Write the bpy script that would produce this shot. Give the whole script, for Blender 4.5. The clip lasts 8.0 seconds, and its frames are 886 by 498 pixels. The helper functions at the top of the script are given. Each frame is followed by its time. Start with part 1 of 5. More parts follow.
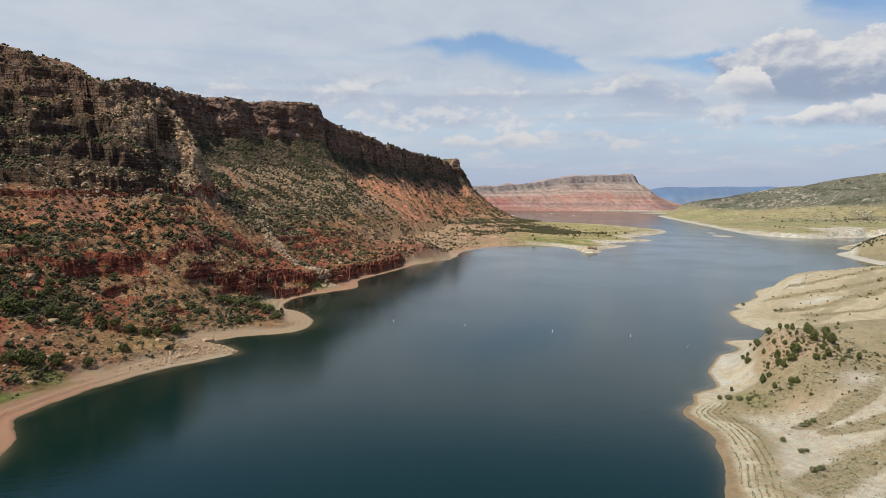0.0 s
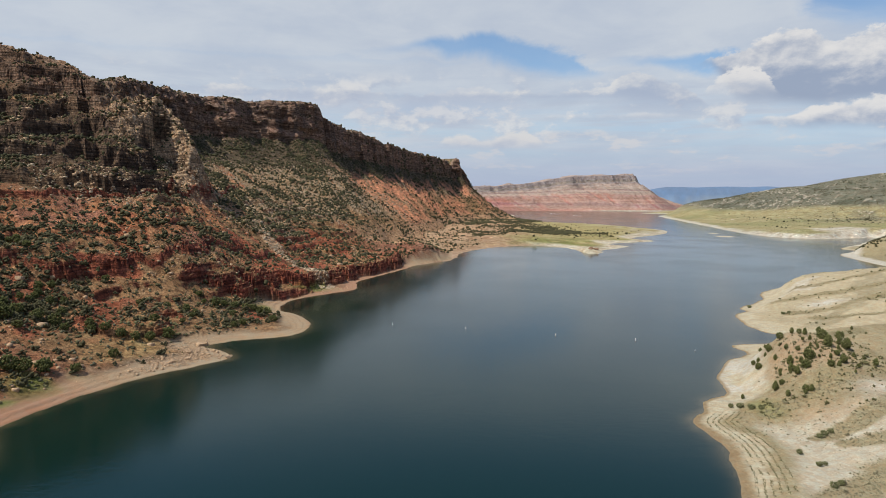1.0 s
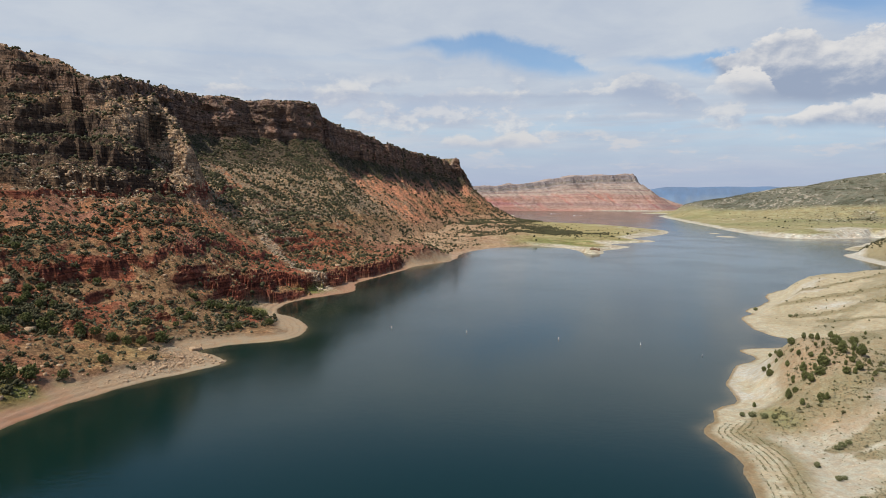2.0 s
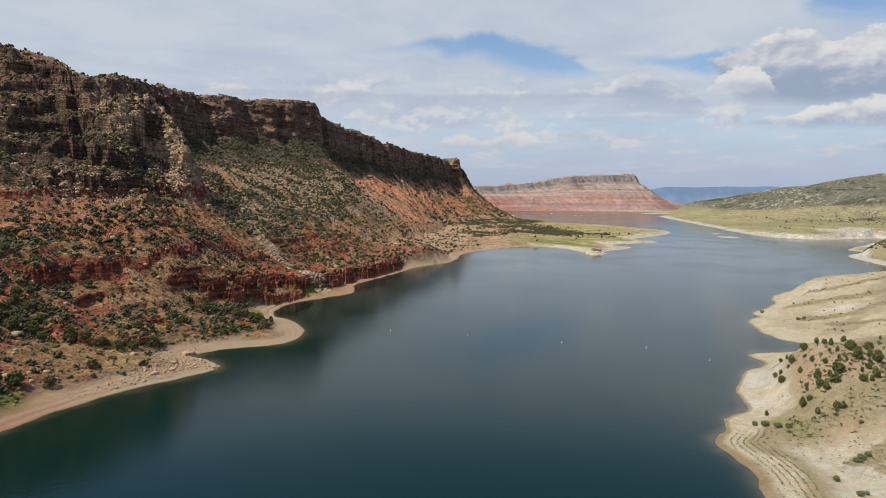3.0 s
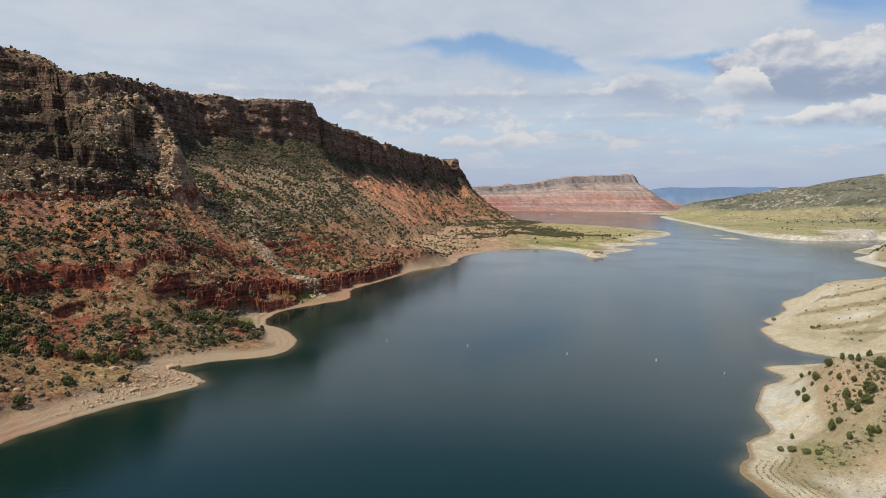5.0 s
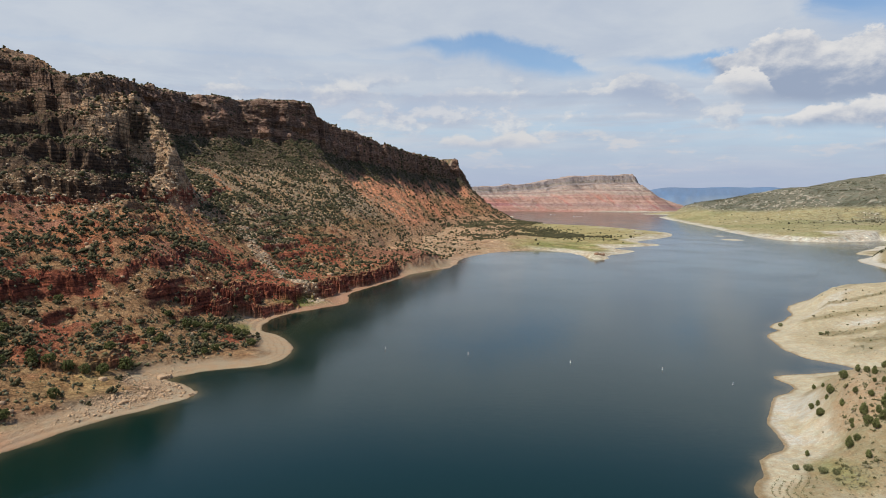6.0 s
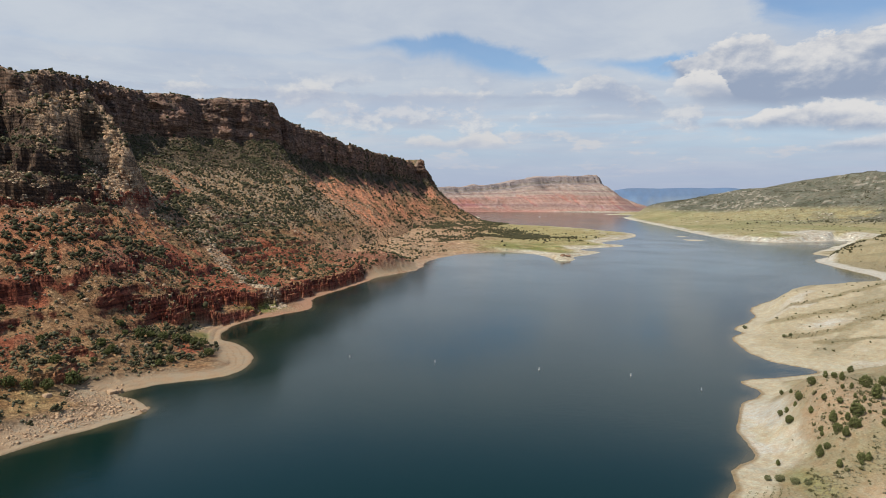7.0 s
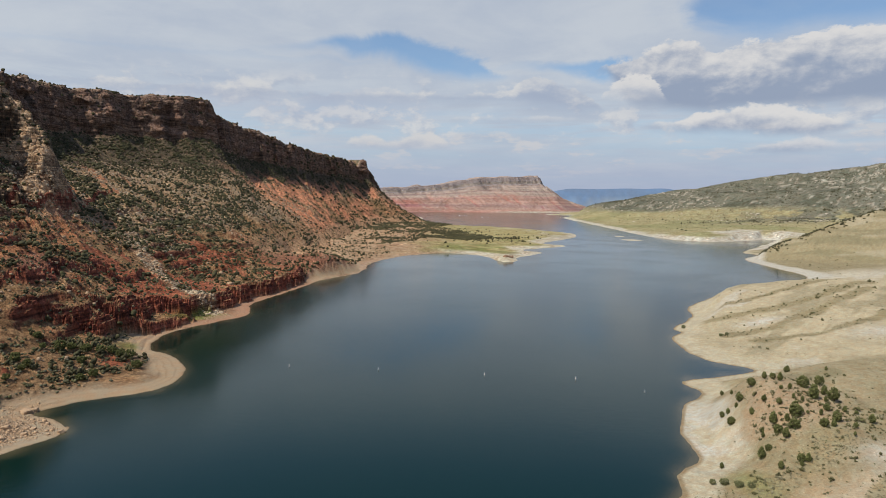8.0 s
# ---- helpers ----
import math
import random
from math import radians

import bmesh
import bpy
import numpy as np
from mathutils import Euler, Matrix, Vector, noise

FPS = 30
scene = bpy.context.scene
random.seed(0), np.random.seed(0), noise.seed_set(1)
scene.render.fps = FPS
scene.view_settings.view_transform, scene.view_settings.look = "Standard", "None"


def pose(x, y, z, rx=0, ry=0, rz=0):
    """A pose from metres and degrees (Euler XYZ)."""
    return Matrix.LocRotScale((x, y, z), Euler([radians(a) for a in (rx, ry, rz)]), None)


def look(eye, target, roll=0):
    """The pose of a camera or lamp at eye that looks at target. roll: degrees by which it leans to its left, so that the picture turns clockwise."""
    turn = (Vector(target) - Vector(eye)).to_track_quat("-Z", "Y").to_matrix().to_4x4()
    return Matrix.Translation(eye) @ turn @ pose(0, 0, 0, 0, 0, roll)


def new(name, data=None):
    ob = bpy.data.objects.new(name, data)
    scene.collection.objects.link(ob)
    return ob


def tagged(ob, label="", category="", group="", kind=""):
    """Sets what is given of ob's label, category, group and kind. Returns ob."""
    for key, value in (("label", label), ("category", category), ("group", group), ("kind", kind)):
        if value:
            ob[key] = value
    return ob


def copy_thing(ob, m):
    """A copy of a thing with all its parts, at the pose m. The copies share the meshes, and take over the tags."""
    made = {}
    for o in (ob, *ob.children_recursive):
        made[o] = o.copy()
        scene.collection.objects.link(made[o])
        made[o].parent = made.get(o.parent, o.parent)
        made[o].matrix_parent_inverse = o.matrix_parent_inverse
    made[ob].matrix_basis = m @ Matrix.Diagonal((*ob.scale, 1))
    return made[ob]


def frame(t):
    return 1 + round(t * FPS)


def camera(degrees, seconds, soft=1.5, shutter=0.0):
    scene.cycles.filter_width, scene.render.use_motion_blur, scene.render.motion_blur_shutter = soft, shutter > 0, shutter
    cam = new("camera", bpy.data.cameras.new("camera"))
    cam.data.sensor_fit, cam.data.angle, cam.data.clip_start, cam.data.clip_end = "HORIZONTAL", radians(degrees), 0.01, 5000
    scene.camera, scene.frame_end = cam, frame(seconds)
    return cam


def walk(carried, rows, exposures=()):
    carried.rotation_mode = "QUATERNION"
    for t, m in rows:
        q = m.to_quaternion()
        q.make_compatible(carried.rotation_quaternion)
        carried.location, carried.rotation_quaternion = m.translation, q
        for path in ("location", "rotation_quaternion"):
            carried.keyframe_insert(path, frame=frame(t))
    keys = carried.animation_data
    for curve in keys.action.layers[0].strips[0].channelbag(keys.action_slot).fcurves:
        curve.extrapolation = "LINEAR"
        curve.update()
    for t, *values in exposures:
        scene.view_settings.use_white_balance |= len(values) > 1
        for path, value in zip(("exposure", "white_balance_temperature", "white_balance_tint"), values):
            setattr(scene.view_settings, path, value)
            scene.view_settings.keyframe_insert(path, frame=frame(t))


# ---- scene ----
cam = camera(69.63, 8.0, soft=0.8)
PATH = [
    (0, (0.00, 0.00, 70.00), (0.00, 99.70, 62.22), 0.46),
    (0.5, (0.08, 3.93, 70.23), (0.06, 103.63, 62.44), 0.46),
    (1, (-0.11, 8.41, 70.16), (-0.12, 108.11, 62.38), 0.46),
    (1.5, (-0.20, 12.56, 70.28), (-0.18, 112.25, 62.49), 0.46),
    (3, (-0.37, 24.67, 70.55), (-0.36, 124.37, 62.76), 0.46),
    (3.5, (-0.42, 28.61, 70.54), (-0.39, 128.31, 62.79), 0.46),
    (4, (-0.53, 32.62, 70.77), (-0.31, 132.31, 63.01), 0.46),
    (4.5, (-0.51, 36.50, 71.43), (-0.31, 136.19, 63.68), 0.46),
    (6, (-0.70, 48.77, 74.32), (-0.44, 148.47, 66.54), 0.46),
    (6.5, (-0.67, 52.68, 75.33), (-0.37, 152.38, 67.54), 0.46),
    (7, (-0.38, 56.28, 76.11), (5.14, 155.83, 68.41), 0.46),
    (7.5, (-0.29, 59.76, 76.59), (11.64, 158.75, 69.00), 0.46),
    (8, (0.15, 63.29, 77.20), (14.53, 161.96, 69.61), 0.46),
]
walk(cam, [(t, look(eye, target, roll)) for t, eye, target, roll in PATH], [(0, -0.10), (6.5, -0.10), (8, -0.20)])

# ---- world, sun, exposure ----
SUN_ELEVATION = radians(57)
SUN_BEARING = radians(-112)  # from straight ahead (+y), negative towards -x
sun_way = Vector((math.sin(SUN_BEARING) * math.cos(SUN_ELEVATION), math.cos(SUN_BEARING) * math.cos(SUN_ELEVATION), math.sin(SUN_ELEVATION)))
sun = new("sun", bpy.data.lights.new("sun", "SUN"))
sun.data.energy, sun.data.angle, sun.data.color = 4.9, radians(0.6), (1.0, 0.94, 0.83)
sun.matrix_world = look(sun_way * 100, (0, 0, 0))


class Graph:
    """Short forms for node graphs: every method adds a node and gives its output."""

    def __init__(self, tree):
        self.tree = tree
        tree.nodes.clear()

    def add(self, kind):
        return self.tree.nodes.new(kind)

    def attribute(self, name):
        n = self.add("ShaderNodeAttribute")
        n.attribute_name = name
        return n

    def cells(self, feature):
        n = self.add("ShaderNodeTexVoronoi")
        n.feature = feature
        return n

    def plug(self, value, socket):
        if isinstance(value, bpy.types.NodeSocket):
            self.tree.links.new(value, socket)
        else:
            socket.default_value = value

    def math(self, op, a, b=0.0, clamp=False):
        n = self.add("ShaderNodeMath")
        n.operation, n.use_clamp = op, clamp
        self.plug(a, n.inputs[0])
        self.plug(b, n.inputs[1])
        return n.outputs[0]

    def range(self, v, a, b, lo=0.0, hi=1.0):
        n = self.add("ShaderNodeMapRange")
        n.interpolation_type = "SMOOTHSTEP"
        for i, x in enumerate((v, a, b, lo, hi)):
            self.plug(x, n.inputs[i])
        return n.outputs[0]

    def mix(self, f, a, b, blend="MIX"):
        n = self.add("ShaderNodeMix")
        n.data_type, n.blend_type = "RGBA", blend
        self.plug(f, n.inputs[0])
        self.plug((*a, 1) if isinstance(a, tuple) and len(a) == 3 else a, n.inputs[6])
        self.plug((*b, 1) if isinstance(b, tuple) and len(b) == 3 else b, n.inputs[7])
        return n.outputs[2]

    def noise(self, vector, scale, detail=4.0, rough=0.55, distort=0.0):
        n = self.add("ShaderNodeTexNoise")
        if vector is not None:
            self.plug(vector, n.inputs["Vector"])
        n.inputs["Scale"].default_value, n.inputs["Detail"].default_value = scale, detail
        n.inputs["Roughness"].default_value, n.inputs["Distortion"].default_value = rough, distort
        return n.outputs[0]

    def vector(self, x, y, z=0.0):
        n = self.add("ShaderNodeCombineXYZ")
        for i, v in enumerate((x, y, z)):
            self.plug(v, n.inputs[i])
        return n.outputs[0]

    def blob(self, a, e, a0, e0, wa, we, tilt=0.0):
        """1 in the middle of an oval patch of sky, 0 at its edge and beyond."""
        da, de = self.math("SUBTRACT", a, a0), self.math("SUBTRACT", e, e0)
        de = self.math("SUBTRACT", de, self.math("MULTIPLY", da, tilt))
        da, de = self.math("DIVIDE", da, wa), self.math("DIVIDE", de, we)
        r = self.math("ADD", self.math("MULTIPLY", da, da), self.math("MULTIPLY", de, de))
        return self.math("SUBTRACT", 1.0, r, True)


def sky_line(g, az, points):
    """A height in the sky over the bearing; points are (bearing, height) in radians."""
    n = g.add("ShaderNodeValToRGB")
    lo, hi = -0.75, 1.05
    stops = n.color_ramp.elements
    while len(stops) < len(points):
        stops.new(0.5)
    for stop, (a, h) in zip(stops, points):
        stop.position, stop.color = (a - lo) / (hi - lo), (h, h, h, 1)
    g.plug(g.math("DIVIDE", g.math("SUBTRACT", az, lo), hi - lo), n.inputs[0])
    return n.outputs[0]


def build_sky():
    world = bpy.data.worlds.new("sky")
    scene.world = world
    world.use_nodes = True
    g = Graph(world.node_tree)
    sky = g.add("ShaderNodeTexSky")
    sky.sky_type, sky.sun_disc, sky.air_density, sky.dust_density = "NISHITA", False, 1.0, 0.6
    sky.sun_elevation, sky.sun_rotation = SUN_ELEVATION, SUN_BEARING
    co = g.add("ShaderNodeTexCoord").outputs["Generated"]
    sep = g.add("ShaderNodeSeparateXYZ")
    g.plug(co, sep.inputs[0])
    x, y, z = sep.outputs
    az = g.math("ARCTAN2", x, y)
    el = g.math("ARCSINE", z)
    # clouds flatten towards the horizon, so their noise is squeezed upright
    flat = g.vector(g.math("MULTIPLY", az, 1.0), g.math("MULTIPLY", el, 1.7), 0.7)
    lumps = g.math("SUBTRACT", g.noise(flat, 15.0, 9, 0.60, 0.1), 0.5)
    wisps = g.math("SUBTRACT", g.noise(flat, 7.0, 7, 0.6, 0.6), 0.5)
    curl = g.math("SUBTRACT", g.noise(flat, 55.0, 5, 0.6), 0.5)
    lumps_above = g.math("SUBTRACT", g.noise(g.vector(g.math("ADD", az, -0.006), g.math("MULTIPLY", g.math("ADD", el, 0.010), 1.7), 0.7), 15.0, 9, 0.60, 0.1), 0.5)
    relief = g.math("SUBTRACT", lumps, lumps_above)
    # high thin sheet, seen in perspective from below
    zz = g.math("ADD", g.math("MAXIMUM", z, 0.0), 0.10)
    plane = g.vector(g.math("DIVIDE", x, zz), g.math("DIVIDE", y, zz))
    sheet_noise = g.noise(plane, 0.75, 6, 0.6, 0.5)
    e2 = g.math("ADD", el, g.math("ADD", g.math("MULTIPLY", wisps, 0.040), g.math("MULTIPLY", lumps, 0.012)))

    drift = g.math("ADD", az, g.math("MULTIPLY", wisps, 0.10))

    def rift(top, bottom, sharp, soft):
        above = g.math("SUBTRACT", sky_line(g, drift, top), e2)
        below = g.math("SUBTRACT", e2, sky_line(g, drift, bottom))
        return g.math("MULTIPLY", g.range(above, -0.004, sharp), g.range(below, -0.008, soft))

    gap = rift([(-0.161, 0.2135), (-0.075, 0.228), (0.003, 0.250), (0.055, 0.247), (0.141, 0.234), (0.191, 0.223), (0.221, 0.210), (0.252, 0.190)],
               [(-0.161, 0.214), (-0.041, 0.219), (0.029, 0.210), (0.081, 0.201), (0.124, 0.184), (0.184, 0.180), (0.234, 0.184), (0.252, 0.1895)], 0.010, 0.020)
    gap = g.math("MAXIMUM", gap, rift([(0.248, 0.207), (0.306, 0.209), (0.360, 0.211), (0.382, 0.214), (0.409, 0.205), (0.437, 0.188)],
                                      [(0.248, 0.206), (0.314, 0.199), (0.361, 0.190), (0.387, 0.175), (0.413, 0.176), (0.437, 0.187)], 0.008, 0.014))
    gap = g.math("MAXIMUM", gap, rift([(0.47, 0.27), (0.52, 0.33), (0.60, 0.36), (0.70, 0.34), (0.80, 0.30), (0.90, 0.24)],
                                      [(0.47, 0.269), (0.508, 0.238), (0.553, 0.222), (0.619, 0.220), (0.70, 0.216), (0.90, 0.22)], 0.06, 0.03))
    gap = g.math("ADD", gap, g.math("MULTIPLY", g.blob(az, e2, -0.75, 0.55, 0.55, 0.27), 1.2))
    veil = g.math("MULTIPLY", gap, g.range(g.math("ADD", lumps, g.math("MULTIPLY", wisps, 1.5)), -0.55, 0.45, 1.0, 0.86), True)
    high = g.math("MULTIPLY", g.range(sheet_noise, 0.05, 0.40), g.math("SUBTRACT", 1.0, veil))
    high = g.math("MULTIPLY", high, g.range(el, 0.40, 0.29, 0.05, 1.0))
    scaled = g.mix(1.0, sky.outputs[0], (0.118, 0.131, 0.142), "MULTIPLY")
    colour = g.mix(g.range(el, 0.17, 0.0, 0.0, 0.80), scaled, (0.435, 0.52, 0.685))
    tone = g.range(g.math("ADD", g.noise(plane, 1.3, 6, 0.6, 0.4), g.math("MULTIPLY", wisps, 0.4)), 0.30, 0.70)
    sheet_colour = g.mix(tone, (0.53, 0.59, 0.69), (0.64, 0.685, 0.745))
    # the sheet breaks into pale streaks lower down
    streaks = g.noise(g.vector(g.math("MULTIPLY", az, 3.0), g.math("MULTIPLY", el, 34.0), 2.2), 1.6, 6, 0.6, 0.3)
    low = g.math("MULTIPLY", g.range(el, 0.17, 0.10), g.range(streaks, 0.66, 0.36, 0.0, 0.55))
    colour = g.mix(g.math("MULTIPLY", g.math("SUBTRACT", high, low, True), 0.92), colour, sheet_colour)
    grey = g.math("MULTIPLY", g.range(streaks, 0.44, 0.64), g.math("MULTIPLY", g.range(el, 0.075, 0.12), g.range(el, 0.21, 0.17)))
    colour = g.mix(g.math("MULTIPLY", grey, 0.35), colour, (0.44, 0.515, 0.65))

    def cumulus(base_colour, top, bottom, rise=0.6, ragged=0.045, cover=0.95, fade=0.012, dark=(0.37, 0.435, 0.565), light=(0.80, 0.79, 0.785)):
        """A heaped cloud with a bright billowing top and a soft grey underside."""
        up, down = sky_line(g, az, top), sky_line(g, az, bottom)
        thick = g.math("SUBTRACT", up, down)
        edge = g.math("ADD", g.math("MULTIPLY", lumps, ragged), g.math("MULTIPLY", curl, ragged * 0.28))
        above = g.math("ADD", g.math("SUBTRACT", up, el), g.math("MULTIPLY", edge, g.range(thick, 0.0, 0.02)))
        below = g.math("ADD", g.math("SUBTRACT", el, down), g.math("MULTIPLY", wisps, 0.02))
        there = g.math("MULTIPLY", g.range(above, 0.0, 0.006), g.range(below, -0.5 * fade, fade))
        there = g.math("MULTIPLY", there, g.range(thick, 0.0, 0.020))
        level = g.math("DIVIDE", g.math("SUBTRACT", el, down), g.math("MAXIMUM", thick, 0.012))
        level = g.math("ADD", level, g.math("ADD", g.math("MULTIPLY", relief, 1.1), g.math("MULTIPLY", lumps, 0.8)))
        shade = g.mix(g.range(level, rise - 0.45, rise + 0.40), dark, light)
        return g.mix(g.math("MULTIPLY", there, cover), base_colour, shade)

    # broken heaps in the middle of the sky
    middle = g.math("MULTIPLY", g.range(el, 0.085, 0.11), g.range(el, 0.20, 0.165))
    heap = g.math("MULTIPLY", g.range(g.math("ADD", lumps, g.math("MULTIPLY", wisps, 0.5)), 0.0, 0.13), middle)
    colour = g.mix(g.math("MULTIPLY", heap, 0.75), colour, g.mix(g.range(relief, -0.16, 0.14), (0.45, 0.515, 0.64), (0.77, 0.77, 0.775)))
    # long row of low heaps on the far side of the rift, then the smaller ones
    colour = cumulus(colour, [(-0.302, 0.137), (-0.269, 0.165), (-0.186, 0.172), (-0.127, 0.170), (-0.084, 0.157), (-0.049, 0.165), (0.003, 0.173), (0.055, 0.175), (0.099, 0.163), (0.168, 0.139)],
                     [(-0.302, 0.129), (-0.195, 0.132), (-0.075, 0.126), (0.056, 0.134), (0.168, 0.137)], 0.75, 0.06, 0.50, 0.06, (0.47, 0.50, 0.63), (0.74, 0.745, 0.755))
    colour = cumulus(colour, [(0.247, 0.165), (0.262, 0.184), (0.282, 0.194), (0.306, 0.189), (0.338, 0.177), (0.365, 0.164), (0.394, 0.137)],
                     [(0.247, 0.150), (0.284, 0.139), (0.347, 0.130), (0.394, 0.132)], 0.78, 0.05, 0.80, 0.022, (0.40, 0.47, 0.61), (0.74, 0.745, 0.755))
    colour = cumulus(colour, [(0.134, 0.1225), (0.164, 0.133), (0.227, 0.130), (0.268, 0.132), (0.308, 0.132), (0.348, 0.128), (0.393, 0.121)],
                     [(0.134, 0.121), (0.185, 0.122), (0.268, 0.119), (0.393, 0.118)], 0.3, 0.03, 0.7)
    colour = cumulus(colour, [(0.364, 0.190), (0.386, 0.205), (0.419, 0.211), (0.447, 0.219), (0.468, 0.228), (0.491, 0.235), (0.514, 0.231), (0.540, 0.213), (0.557, 0.216), (0.60, 0.224), (0.668, 0.226), (0.75, 0.222), (0.84, 0.205)],
                     [(0.364, 0.1895), (0.388, 0.192), (0.405, 0.170), (0.421, 0.147), (0.440, 0.138), (0.479, 0.132), (0.526, 0.125), (0.582, 0.127), (0.641, 0.128), (0.84, 0.130)], 0.72, 0.050, 0.96, 0.016, (0.335, 0.405, 0.54))
    colour = cumulus(colour, [(0.376, 0.152), (0.390, 0.172), (0.413, 0.186), (0.438, 0.189), (0.455, 0.182), (0.468, 0.166), (0.482, 0.146)],
                     [(0.376, 0.151), (0.429, 0.140), (0.482, 0.1455)], 0.38, 0.06, 0.92, 0.035, (0.47, 0.53, 0.64))
    colour = cumulus(colour, [(0.434, 0.112), (0.459, 0.121), (0.493, 0.120), (0.513, 0.129), (0.539, 0.130), (0.558, 0.133), (0.576, 0.139), (0.60, 0.140), (0.629, 0.134), (0.663, 0.124), (0.72, 0.104)],
                     [(0.434, 0.111), (0.514, 0.101), (0.596, 0.095), (0.664, 0.093), (0.72, 0.103)], 0.42, 0.04, 0.95)
    colour = cumulus(colour, [(-0.014, 0.083), (0.004, 0.098), (0.032, 0.105), (0.052, 0.097), (0.072, 0.094), (0.096, 0.104), (0.126, 0.107), (0.148, 0.094), (0.162, 0.082)],
                     [(-0.014, 0.0805), (0.074, 0.077), (0.162, 0.080)], 0.32, 0.03, 0.85, 0.010, (0.50, 0.55, 0.65), (0.76, 0.745, 0.735))
    colour = cumulus(colour, [(0.563, 0.073), (0.603, 0.084), (0.632, 0.088), (0.665, 0.091), (0.70, 0.080)],
                     [(0.563, 0.072), (0.633, 0.068), (0.70, 0.070)], 0.4, 0.03, 0.85)
    # small puffs low over the horizon
    row = g.math("POWER", g.math("MAXIMUM", g.math("ADD", el, 0.015), 0.001), 0.50)
    small = g.noise(g.vector(g.math("MULTIPLY", az, 17.0), g.math("MULTIPLY", row, 30.0), 7.7), 1.0, 6, 0.55)
    small = g.math("MULTIPLY", g.range(small, 0.55, 0.66), g.math("MULTIPLY", g.range(el, 0.025, 0.045), g.range(el, 0.125, 0.09)))
    colour = g.mix(g.math("MULTIPLY", small, 0.65), colour, (0.74, 0.72, 0.715))
    colour = g.mix(g.range(el, 0.115, 0.01, 0.0, 0.68), colour, (0.40, 0.47, 0.645))
    back = g.add("ShaderNodeBackground")
    g.plug(colour, back.inputs[0])
    back.inputs[1].default_value = 1.0
    g.plug(back.outputs[0], g.add("ShaderNodeOutputWorld").inputs[0])


build_sky()

# ---- materials ----


def material(name):
    m = bpy.data.materials.new(name)
    m.use_nodes = True
    g = Graph(m.node_tree)
    b = g.add("ShaderNodeBsdfPrincipled")
    g.plug(b.outputs[0], g.add("ShaderNodeOutputMaterial").inputs[0])
    return m, g, b


def bump(g, b, height, strength, distance):
    n = g.add("ShaderNodeBump")
    n.inputs["Strength"].default_value, n.inputs["Distance"].default_value = strength, distance
    g.plug(height, n.inputs["Height"])
    g.plug(n.outputs[0], b.inputs["Normal"])


